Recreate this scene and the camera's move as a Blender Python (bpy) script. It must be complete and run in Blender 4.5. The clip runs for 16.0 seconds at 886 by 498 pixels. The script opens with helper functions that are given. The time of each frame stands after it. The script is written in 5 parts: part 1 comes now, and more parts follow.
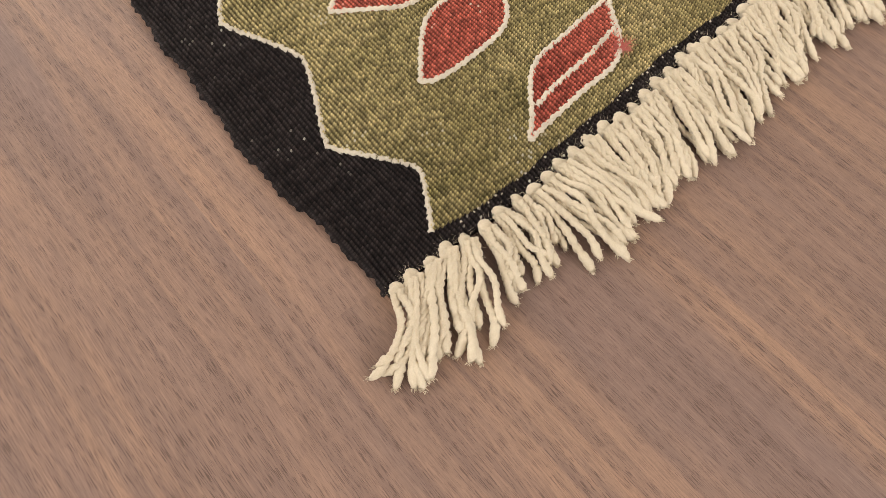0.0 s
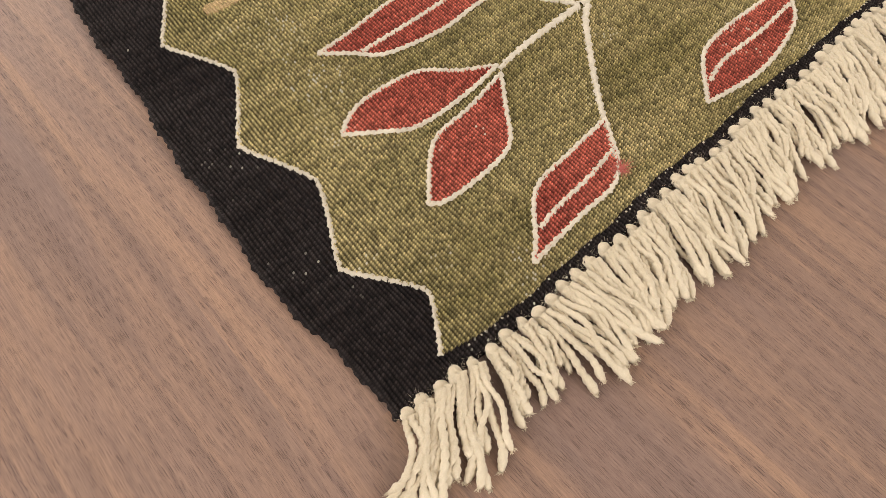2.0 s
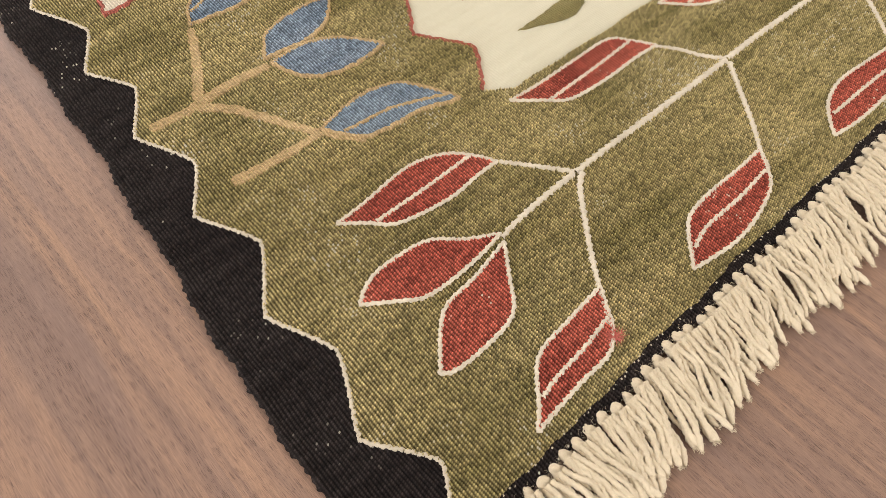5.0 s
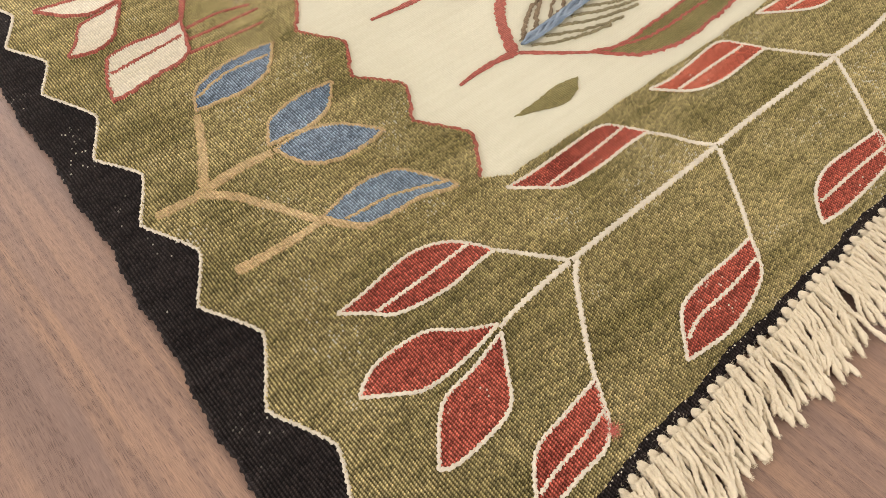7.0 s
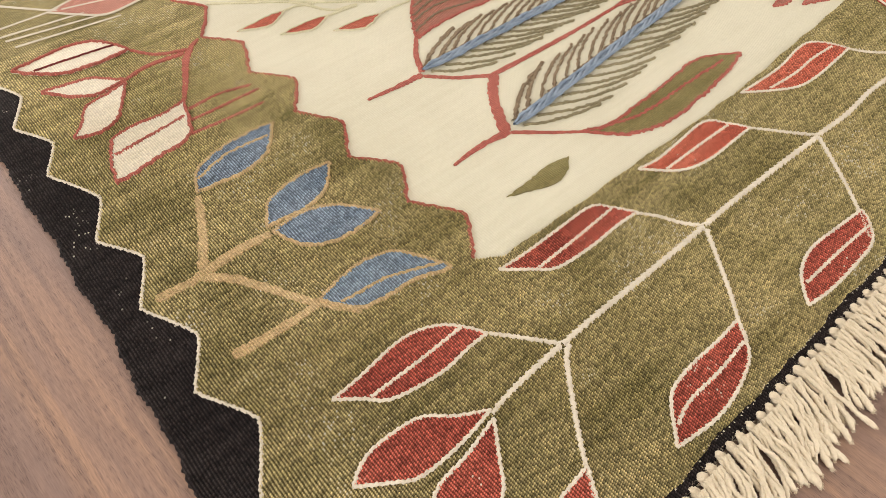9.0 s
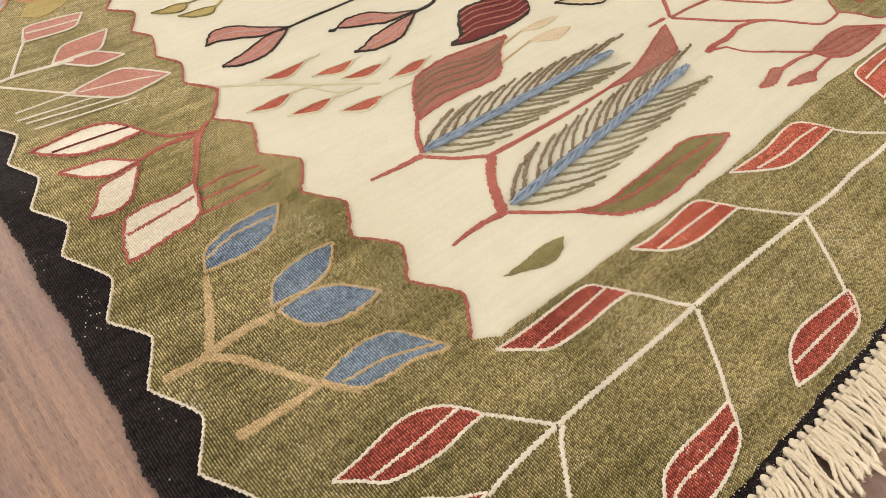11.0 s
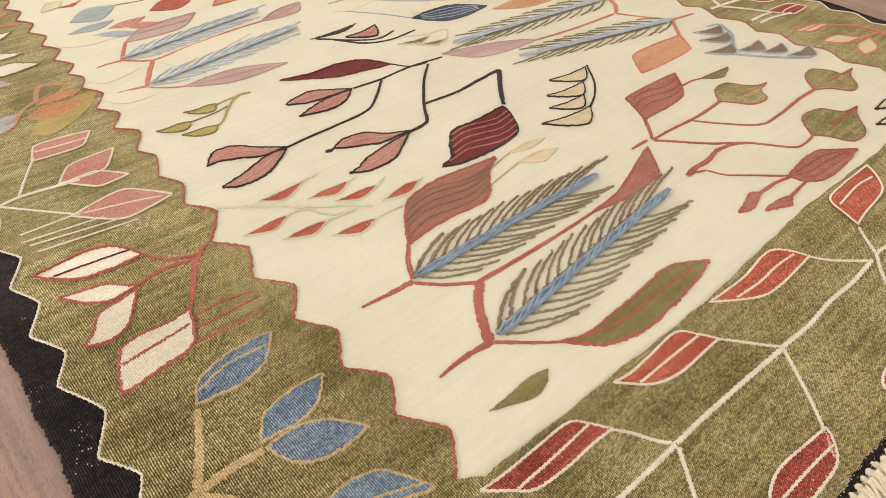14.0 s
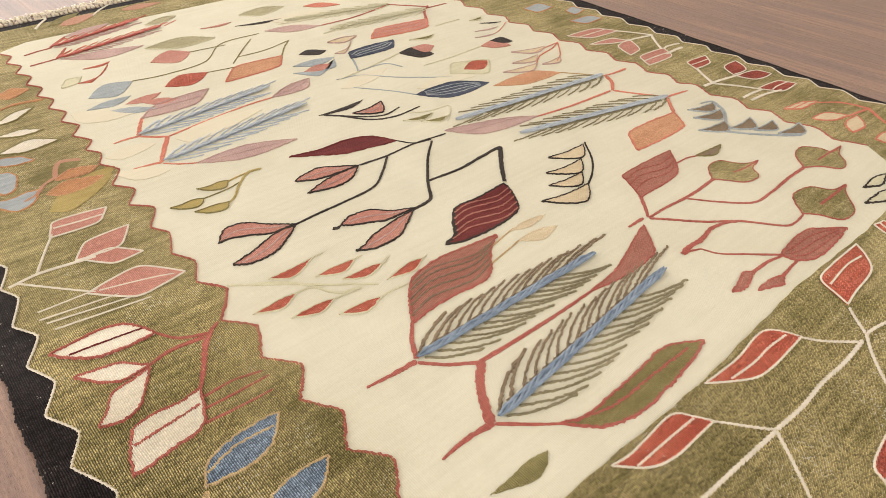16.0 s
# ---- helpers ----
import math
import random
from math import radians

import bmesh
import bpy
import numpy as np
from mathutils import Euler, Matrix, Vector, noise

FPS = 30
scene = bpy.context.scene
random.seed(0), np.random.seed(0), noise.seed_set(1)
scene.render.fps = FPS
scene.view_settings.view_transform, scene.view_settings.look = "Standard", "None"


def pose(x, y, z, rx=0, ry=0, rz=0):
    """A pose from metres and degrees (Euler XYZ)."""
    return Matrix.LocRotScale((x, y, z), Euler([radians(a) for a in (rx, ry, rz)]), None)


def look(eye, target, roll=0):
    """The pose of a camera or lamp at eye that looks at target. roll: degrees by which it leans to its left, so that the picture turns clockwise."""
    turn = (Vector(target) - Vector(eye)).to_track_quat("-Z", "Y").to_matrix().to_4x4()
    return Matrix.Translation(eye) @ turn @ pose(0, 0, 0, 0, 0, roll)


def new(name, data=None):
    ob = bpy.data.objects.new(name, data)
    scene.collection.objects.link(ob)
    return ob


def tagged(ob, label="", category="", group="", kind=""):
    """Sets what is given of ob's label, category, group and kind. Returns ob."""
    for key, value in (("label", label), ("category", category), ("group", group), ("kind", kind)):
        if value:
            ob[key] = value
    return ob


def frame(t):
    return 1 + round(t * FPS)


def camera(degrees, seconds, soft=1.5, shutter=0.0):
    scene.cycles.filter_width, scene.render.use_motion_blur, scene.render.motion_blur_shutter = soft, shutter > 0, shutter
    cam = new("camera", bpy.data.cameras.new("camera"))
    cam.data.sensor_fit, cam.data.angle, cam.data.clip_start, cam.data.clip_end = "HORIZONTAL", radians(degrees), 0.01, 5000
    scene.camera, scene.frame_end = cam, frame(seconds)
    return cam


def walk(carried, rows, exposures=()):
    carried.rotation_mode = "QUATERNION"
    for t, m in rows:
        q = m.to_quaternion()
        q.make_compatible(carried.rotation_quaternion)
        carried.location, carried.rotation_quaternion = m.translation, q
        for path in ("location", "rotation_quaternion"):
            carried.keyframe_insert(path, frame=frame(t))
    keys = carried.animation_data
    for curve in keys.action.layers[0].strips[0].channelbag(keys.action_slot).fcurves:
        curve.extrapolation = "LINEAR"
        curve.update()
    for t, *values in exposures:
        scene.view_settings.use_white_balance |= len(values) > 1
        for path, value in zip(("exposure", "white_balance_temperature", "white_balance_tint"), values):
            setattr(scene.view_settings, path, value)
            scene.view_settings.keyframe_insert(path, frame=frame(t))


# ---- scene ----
cam = camera(63.33, 16.0, soft=0.75)
PATH = [
    (0, (-0.0866, -0.1383, 0.3740), (0.0860, 0.0531, -0.1678), 1.45),
    (0.5, (-0.0880, -0.1293, 0.3807), (0.0973, 0.0660, -0.1556), 2.94),
    (1, (-0.0819, -0.1200, 0.3902), (0.1069, 0.0807, -0.1427), 2.62),
    (1.5, (-0.0756, -0.1152, 0.3997), (0.1157, 0.0940, -0.1291), 1.79),
    (2, (-0.0692, -0.1091, 0.4118), (0.1253, 0.1073, -0.1129), 1.20),
    (2.5, (-0.0668, -0.1053, 0.4225), (0.1346, 0.1194, -0.0962), 1.11),
    (3, (-0.0652, -0.0993, 0.4361), (0.1441, 0.1320, -0.0765), 1.38),
    (3.5, (-0.0616, -0.0934, 0.4505), (0.1516, 0.1436, -0.0578), 1.16),
    (4, (-0.0570, -0.0852, 0.4660), (0.1597, 0.1558, -0.0390), 0.97),
    (4.5, (-0.0517, -0.0771, 0.4797), (0.1676, 0.1667, -0.0228), 0.81),
    (7, (-0.0290, -0.0480, 0.5275), (0.2122, 0.2178, 0.0467), 1.00),
    (7.5, (-0.0253, -0.0456, 0.5361), (0.2204, 0.2261, 0.0609), 0.90),
    (8, (-0.0215, -0.0411, 0.5458), (0.2294, 0.2353, 0.0760), 1.02),
    (8.5, (-0.0171, -0.0361, 0.5544), (0.2383, 0.2436, 0.0892), 1.14),
    (9, (-0.0109, -0.0356, 0.5636), (0.2482, 0.2505, 0.1042), 0.88),
    (11.5, (-0.0008, -0.0357, 0.6173), (0.2806, 0.2824, 0.1935), 0.42),
    (12, (0.0036, -0.0338, 0.6312), (0.2889, 0.2894, 0.2139), 0.41),
    (12.5, (0.0093, -0.0317, 0.6416), (0.2988, 0.2968, 0.2314), 0.49),
    (13, (0.0165, -0.0256, 0.6529), (0.3111, 0.3070, 0.2497), 0.72),
    (13.5, (0.0225, -0.0217, 0.6646), (0.3216, 0.3151, 0.2683), 0.80),
    (14, (0.0267, -0.0195, 0.6783), (0.3305, 0.3221, 0.2897), 0.89),
    (14.5, (0.0290, -0.0191, 0.6919), (0.3367, 0.3276, 0.3109), 0.93),
    (15, (0.0277, -0.0185, 0.7087), (0.3396, 0.3332, 0.3358), 1.07),
    (15.5, (0.0267, -0.0182, 0.7235), (0.3419, 0.3386, 0.3583), 1.03),
    (16, (0.0243, -0.0196, 0.7372), (0.3432, 0.3430, 0.3811), 0.92),
]
walk(cam, [(t, look(eye, target, roll)) for t, eye, target, roll in PATH], ((0, 0.02), (4, 0.10), (16, 0.14)))

# ---- light ----
world = bpy.data.worlds.new("sky")
scene.world = world
world.use_nodes = True
sky = world.node_tree.nodes.new("ShaderNodeTexSky")
sky.sky_type, sky.sun_disc = "NISHITA", False
sky.sun_elevation, sky.sun_rotation = radians(35), radians(200)
background = world.node_tree.nodes["Background"]
background.inputs["Strength"].default_value = 0.1
world.node_tree.links.new(sky.outputs["Color"], background.inputs["Color"])
ROOM = (-2.6, 3.6, -2.4, 5.2, 2.7)  # west, east, south, north, height


def opening_light(name, eye, target, width, height, watts, colour):
    lamp = bpy.data.lights.new(name, "AREA")
    lamp.shape, lamp.size, lamp.size_y = "RECTANGLE", width, height
    lamp.energy, lamp.color = watts, colour
    ob = new(name, lamp)
    ob.matrix_world = look(eye, target)
    return ob


# north and west daylight through unseen windows; the south lamp is an added fill
opening_light("window_light_north", (1.0, ROOM[3] + 0.10, 1.55), (1.0, 0, 1.0), 4.2, 1.7, 168, (1.0, 0.965, 0.915))
opening_light("window_light_west", (ROOM[0] - 0.10, 1.2, 1.55), (2, 1.2, 0.9), 3.4, 1.7, 93, (1.0, 0.965, 0.915))
opening_light("fill_light_south", (1.0, ROOM[2] - 0.10, 1.55), (1.0, 2, 0.9), 3.4, 1.7, 78, (1.0, 0.965, 0.915))


# ---- materials ----
def shader(name):
    m = bpy.data.materials.new(name)
    m.use_nodes = True
    return m, m.node_tree.nodes, m.node_tree.links, m.node_tree.nodes["Principled BSDF"]


def math_node(nodes, links, op, a, b=None, c=None):
    n = nodes.new("ShaderNodeMath")
    n.operation = op
    for i, v in enumerate((a, b, c)):
        if v is None:
            continue
        if isinstance(v, (int, float)):
            n.inputs[i].default_value = v
        else:
            links.new(v, n.inputs[i])
    return n.outputs[0]


def noise_node(nodes, links, vector, scale, detail=3.0, rough=0.55):
    n = nodes.new("ShaderNodeTexNoise")
    n.inputs["Scale"].default_value, n.inputs["Detail"].default_value = scale, detail
    n.inputs["Roughness"].default_value = rough
    links.new(vector, n.inputs["Vector"])
    return n.outputs["Fac"]


def stretch(nodes, links, vector, x, y, z=1.0, turn=0.0):
    n = nodes.new("ShaderNodeMapping")
    n.inputs["Scale"].default_value = (x, y, z)
    n.inputs["Rotation"].default_value = (0, 0, turn)
    links.new(vector, n.inputs["Vector"])
    return n.outputs["Vector"]


def mixed(nodes, links, fac, a, b, kind="MIX"):
    n = nodes.new("ShaderNodeMix")
    n.data_type, n.blend_type = "RGBA", kind
    for slot, v in (("Factor", fac), ("A", a), ("B", b)):
        socket = [s for s in n.inputs if s.name == slot and s.enabled][0]
        if isinstance(v, (int, float)):
            socket.default_value = v
        elif isinstance(v, tuple):
            socket.default_value = (*v, 1)
        else:
            links.new(v, socket)
    return [s for s in n.outputs if s.enabled][0]


def ramp(nodes, links, fac, lo, hi):
    n = nodes.new("ShaderNodeMapRange")
    n.clamp = True
    n.inputs["From Min"].default_value, n.inputs["From Max"].default_value = lo, hi
    links.new(fac, n.inputs["Value"])
    return n.outputs["Result"]


WARP, WEFT = 0.0028, 0.0019  # pitch of the weave across and along the rug


def woven(name, colour, other, flecks=0.0, heather_shade=0.55, relief=0.9, beads=1.0):
    """Flat-woven wool: beads of weft over warp, streaks of dye along the weft, uneven yarns, shade painted into the
    gaps.
    """
    m, nodes, links, bsdf = shader(name)
    place = nodes.new("ShaderNodeTexCoord")
    co = place.outputs["Object"]
    xyz = nodes.new("ShaderNodeSeparateXYZ")
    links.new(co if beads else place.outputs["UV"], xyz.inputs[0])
    u = math_node(nodes, links, "DIVIDE", xyz.outputs["X"], WARP)
    v = math_node(nodes, links, "DIVIDE", xyz.outputs["Y"], WEFT)
    cell = math_node(nodes, links, "FLOOR", u)
    v = math_node(nodes, links, "MULTIPLY_ADD", cell, 0.5, v)
    row = math_node(nodes, links, "FLOOR", v)
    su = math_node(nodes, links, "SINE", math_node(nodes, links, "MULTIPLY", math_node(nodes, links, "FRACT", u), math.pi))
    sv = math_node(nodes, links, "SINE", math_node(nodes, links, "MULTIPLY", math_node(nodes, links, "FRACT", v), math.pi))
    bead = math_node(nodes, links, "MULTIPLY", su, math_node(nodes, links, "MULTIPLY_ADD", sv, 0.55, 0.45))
    key = nodes.new("ShaderNodeCombineXYZ")
    links.new(cell, key.inputs[0]), links.new(row, key.inputs[1])
    rand = nodes.new("ShaderNodeTexWhiteNoise")
    rand.noise_dimensions = "2D"
    links.new(key.outputs[0], rand.inputs["Vector"])
    dye = noise_node(nodes, links, stretch(nodes, links, co, 5, 90), 1.0, 3, 0.6)
    patch = noise_node(nodes, links, co, 7.0, 4, 0.6)
    tone = math_node(nodes, links, "MULTIPLY_ADD", dye, 0.45, math_node(nodes, links, "MULTIPLY", patch, 0.55))
    tint = mixed(nodes, links, ramp(nodes, links, tone, 0.39, 0.60), colour, other)
    grain = math_node(nodes, links, "MULTIPLY_ADD", rand.outputs["Value"], heather_shade, 1.0 - heather_shade / 2)
    mottle = ramp(nodes, links, noise_node(nodes, links, stretch(nodes, links, co, 150, 420), 1.0, 3, 0.7), 0.32, 0.68)
    grain = math_node(nodes, links, "MULTIPLY", grain, math_node(nodes, links, "MULTIPLY_ADD", mottle, heather_shade * 0.40, 1.0 - heather_shade * 0.20))
    gap_shade = 1.15 * min(1.0, heather_shade * 1.2)  # painted shade: colour darkened in the gaps, lightened on the crowns
    grain = math_node(nodes, links, "MULTIPLY", grain, math_node(nodes, links, "MULTIPLY_ADD", ramp(nodes, links, bead, 0.35, 1.0), gap_shade, 1.0 - gap_shade * 0.45))
    grey = nodes.new("ShaderNodeCombineColor")
    for i in range(3):
        links.new(grain, grey.inputs[i])
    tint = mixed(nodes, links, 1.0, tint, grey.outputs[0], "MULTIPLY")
    if flecks:
        few = math_node(nodes, links, "GREATER_THAN", rand.outputs["Value"], 1.0 - flecks)
        where = ramp(nodes, links, noise_node(nodes, links, co, 14.0, 2), 0.54, 0.64)
        core = math_node(nodes, links, "GREATER_THAN", bead, 0.55)
        few = math_node(nodes, links, "MULTIPLY", math_node(nodes, links, "MULTIPLY", few, where), core)
        tint = mixed(nodes, links, few, tint, (0.52, 0.48, 0.39))
    links.new(tint, bsdf.inputs["Base Color"])
    bsdf.inputs["Roughness"].default_value = 0.92
    bsdf.inputs["Specular IOR Level"].default_value = 0.15
    fuzz = noise_node(nodes, links, co, 1500, 2)
    height = math_node(nodes, links, "MULTIPLY_ADD", fuzz, 0.35, math_node(nodes, links, "MULTIPLY", bead, beads))
    waves = noise_node(nodes, links, co, 18, 2)
    height = math_node(nodes, links, "MULTIPLY_ADD", waves, 1.2, height)
    bump = nodes.new("ShaderNodeBump")
    bump.inputs["Strength"].default_value, bump.inputs["Distance"].default_value = relief, 0.0012
    links.new(height, bump.inputs["Height"])
    links.new(bump.outputs[0], bsdf.inputs["Normal"])
    return m


def yarn(name, colour, other, scale=900):
    """Spun wool of cords, plumes and tassels: fine fibres and soft tonal patches."""
    m, nodes, links, bsdf = shader(name)
    co = nodes.new("ShaderNodeTexCoord").outputs["Object"]
    a = noise_node(nodes, links, co, 60, 3)
    b = noise_node(nodes, links, co, scale, 3)
    tone = math_node(nodes, links, "MULTIPLY_ADD", a, 0.6, math_node(nodes, links, "MULTIPLY", b, 0.4))
    tint = mixed(nodes, links, ramp(nodes, links, tone, 0.35, 0.65), colour, other)
    links.new(tint, bsdf.inputs["Base Color"])
    bsdf.inputs["Roughness"].default_value = 0.9
    bsdf.inputs["Specular IOR Level"].default_value = 0.15
    bsdf.inputs["Sheen Weight"].default_value = 0.15
    bump = nodes.new("ShaderNodeBump")
    bump.inputs["Strength"].default_value, bump.inputs["Distance"].default_value = 0.5, 0.0006
    links.new(b, bump.inputs["Height"])
    links.new(bump.outputs[0], bsdf.inputs["Normal"])
    return m


def laminate():
    """Walnut laminate: long wandering streaks, short dark pores, a satin coat."""
    m, nodes, links, bsdf = shader("walnut_laminate")
    geo = nodes.new("ShaderNodeTexCoord").outputs["Object"]
    info = nodes.new("ShaderNodeObjectInfo")
    off = nodes.new("ShaderNodeVectorMath")
    off.operation = "MULTIPLY_ADD"
    off.inputs[1].default_value = (0.0, 0.0, 0.04)
    seed = nodes.new("ShaderNodeCombineXYZ")
    links.new(info.outputs["Random"], seed.inputs[2])
    links.new(seed.outputs[0], off.inputs[0])
    links.new(geo, off.inputs[2])
    co = off.outputs[0]
    bend = noise_node(nodes, links, stretch(nodes, links, co, 6, 1.6), 1.0, 2)
    xyz = nodes.new("ShaderNodeSeparateXYZ")
    links.new(co, xyz.inputs[0])
    comb = nodes.new("ShaderNodeCombineXYZ")
    links.new(math_node(nodes, links, "MULTIPLY_ADD", bend, 0.030, xyz.outputs["X"]), comb.inputs[0])
    links.new(xyz.outputs["Y"], comb.inputs[1]), links.new(xyz.outputs["Z"], comb.inputs[2])
    co = comb.outputs[0]
    broad = noise_node(nodes, links, stretch(nodes, links, co, 14, 1.3), 1.0, 3, 0.6)
    streak = noise_node(nodes, links, stretch(nodes, links, co, 90, 2.6), 1.0, 4, 0.6)
    fine = noise_node(nodes, links, stretch(nodes, links, co, 1100, 34), 1.0, 5, 0.75)
    pore = noise_node(nodes, links, stretch(nodes, links, co, 3000, 90), 1.0, 1, 0.5)
    band = noise_node(nodes, links, stretch(nodes, links, co, 40, 2.2), 1.0, 3, 0.6)
    tint = mixed(nodes, links, ramp(nodes, links, broad, 0.38, 0.60), (0.405, 0.247, 0.168), (0.288, 0.186, 0.150))
    tint = mixed(nodes, links, math_node(nodes, links, "MULTIPLY", ramp(nodes, links, band, 0.47, 0.64), 0.42), tint, (0.228, 0.158, 0.136))
    tint = mixed(nodes, links, math_node(nodes, links, "MULTIPLY", ramp(nodes, links, streak, 0.46, 0.60), 0.62), tint, (0.215, 0.140, 0.115))
    tint = mixed(nodes, links, math_node(nodes, links, "MULTIPLY", ramp(nodes, links, fine, 0.44, 0.62), 0.50), tint, (0.175, 0.112, 0.088))
    tint = mixed(nodes, links, math_node(nodes, links, "MULTIPLY", ramp(nodes, links, fine, 0.46, 0.30), 0.25), tint, (0.480, 0.315, 0.220))
    pores = math_node(nodes, links, "MULTIPLY", ramp(nodes, links, pore, 0.57, 0.61), ramp(nodes, links, streak, 0.20, 0.60))
    tint = mixed(nodes, links, math_node(nodes, links, "MULTIPLY", pores, 0.85), tint, (0.110, 0.068, 0.052))
    tone = math_node(nodes, links, "MULTIPLY_ADD", info.outputs["Random"], 0.10, 0.75)
    grey = nodes.new("ShaderNodeCombineColor")
    for i in range(3):
        links.new(tone, grey.inputs[i])
    tint = mixed(nodes, links, 1.0, tint, grey.outputs[0], "MULTIPLY")
    links.new(tint, bsdf.inputs["Base Color"])
    bsdf.inputs["Roughness"].default_value = 0.50
    bsdf.inputs["Specular IOR Level"].default_value = 0.22
    bump = nodes.new("ShaderNodeBump")
    bump.inputs["Strength"].default_value, bump.inputs["Distance"].default_value = 0.25, 0.0003
    links.new(fine, bump.inputs["Height"])
    links.new(bump.outputs[0], bsdf.inputs["Normal"])
    return m


def plaster(name, colour):
    m, nodes, links, bsdf = shader(name)
    co = nodes.new("ShaderNodeTexCoord").outputs["Object"]
    a = noise_node(nodes, links, co, 1.3, 4)
    links.new(mixed(nodes, links, a, colour, tuple(c * 0.93 for c in colour)), bsdf.inputs["Base Color"])
    bsdf.inputs["Roughness"].default_value = 0.85
    bump = nodes.new("ShaderNodeBump")
    bump.inputs["Strength"].default_value, bump.inputs["Distance"].default_value = 0.2, 0.001
    links.new(noise_node(nodes, links, co, 220, 3), bump.inputs["Height"])
    links.new(bump.outputs[0], bsdf.inputs["Normal"])
    return m


FLOOR = laminate()
WALL = plaster("wall_paint", (0.78, 0.75, 0.70))
CEILING = plaster("ceiling_paint", (0.82, 0.81, 0.78))


def cloth(name, colour, other, flecks=0.0, heather_shade=0.55, relief=0.9):
    """The same wool twice: with its beads as fine relief, and for cloth whose beads are modelled. Both have gap shade
    painted in, the first less.
    """
    return woven(name, colour, other, flecks * 0.6, heather_shade * 0.70, relief), woven(name + "_beaded", colour, other, flecks, heather_shade, 0.5, 0.0)


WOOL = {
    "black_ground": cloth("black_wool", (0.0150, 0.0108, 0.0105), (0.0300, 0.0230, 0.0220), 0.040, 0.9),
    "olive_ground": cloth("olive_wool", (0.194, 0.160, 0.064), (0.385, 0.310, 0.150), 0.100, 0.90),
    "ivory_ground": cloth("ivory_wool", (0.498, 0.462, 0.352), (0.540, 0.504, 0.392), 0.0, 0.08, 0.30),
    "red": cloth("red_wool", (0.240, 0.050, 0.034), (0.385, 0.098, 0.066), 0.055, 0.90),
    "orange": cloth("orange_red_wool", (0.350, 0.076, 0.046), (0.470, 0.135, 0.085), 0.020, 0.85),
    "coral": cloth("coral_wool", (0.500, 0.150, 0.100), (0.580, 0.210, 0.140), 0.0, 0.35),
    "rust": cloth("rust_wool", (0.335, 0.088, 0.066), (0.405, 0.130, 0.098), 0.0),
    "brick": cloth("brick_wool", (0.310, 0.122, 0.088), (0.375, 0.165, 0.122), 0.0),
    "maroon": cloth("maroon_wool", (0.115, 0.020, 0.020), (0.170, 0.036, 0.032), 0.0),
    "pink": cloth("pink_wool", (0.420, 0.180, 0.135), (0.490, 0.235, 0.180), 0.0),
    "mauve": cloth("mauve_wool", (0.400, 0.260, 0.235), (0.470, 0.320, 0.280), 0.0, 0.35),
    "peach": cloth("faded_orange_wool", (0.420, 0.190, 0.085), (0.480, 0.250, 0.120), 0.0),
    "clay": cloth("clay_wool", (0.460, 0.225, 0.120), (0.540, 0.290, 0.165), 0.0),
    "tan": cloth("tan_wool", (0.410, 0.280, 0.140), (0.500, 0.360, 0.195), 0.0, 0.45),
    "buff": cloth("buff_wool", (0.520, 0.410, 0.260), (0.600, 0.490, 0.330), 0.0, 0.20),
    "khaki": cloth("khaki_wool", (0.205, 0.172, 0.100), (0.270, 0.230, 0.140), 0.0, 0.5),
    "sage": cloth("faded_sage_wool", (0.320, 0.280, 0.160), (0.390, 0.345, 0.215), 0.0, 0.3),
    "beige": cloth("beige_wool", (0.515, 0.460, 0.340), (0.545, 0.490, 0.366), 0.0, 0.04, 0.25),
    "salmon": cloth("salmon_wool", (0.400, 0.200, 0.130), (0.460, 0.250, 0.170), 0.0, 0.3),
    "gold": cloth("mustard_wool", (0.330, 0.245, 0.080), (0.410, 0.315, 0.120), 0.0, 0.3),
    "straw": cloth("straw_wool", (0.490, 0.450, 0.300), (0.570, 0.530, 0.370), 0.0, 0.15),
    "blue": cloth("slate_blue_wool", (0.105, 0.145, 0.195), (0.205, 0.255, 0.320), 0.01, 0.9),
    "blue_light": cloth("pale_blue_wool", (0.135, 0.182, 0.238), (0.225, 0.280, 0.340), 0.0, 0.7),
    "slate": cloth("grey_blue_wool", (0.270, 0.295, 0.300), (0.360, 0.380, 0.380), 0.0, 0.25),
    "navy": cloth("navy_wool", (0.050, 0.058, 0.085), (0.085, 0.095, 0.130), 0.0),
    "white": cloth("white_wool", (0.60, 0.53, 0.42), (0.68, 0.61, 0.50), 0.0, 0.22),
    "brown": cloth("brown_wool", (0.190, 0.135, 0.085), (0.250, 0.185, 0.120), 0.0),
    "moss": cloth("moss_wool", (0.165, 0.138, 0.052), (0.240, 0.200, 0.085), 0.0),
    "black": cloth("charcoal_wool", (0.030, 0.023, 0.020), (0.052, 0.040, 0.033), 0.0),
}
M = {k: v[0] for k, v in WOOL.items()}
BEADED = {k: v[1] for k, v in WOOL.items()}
M.update({
    "cord_cream": yarn("cream_cord", (0.46, 0.40, 0.315), (0.60, 0.53, 0.425)),
    "cord_blue": yarn("blue_yarn", (0.110, 0.145, 0.195), (0.215, 0.260, 0.320)),
    "cord_grey": yarn("grey_blue_yarn", (0.270, 0.300, 0.330), (0.400, 0.430, 0.460)),
    "cord_red": yarn("red_yarn", (0.380, 0.085, 0.065), (0.480, 0.140, 0.110)),
    "fringe": yarn("fringe_wool", (0.50, 0.415, 0.295), (0.63, 0.54, 0.405), 1300),
})


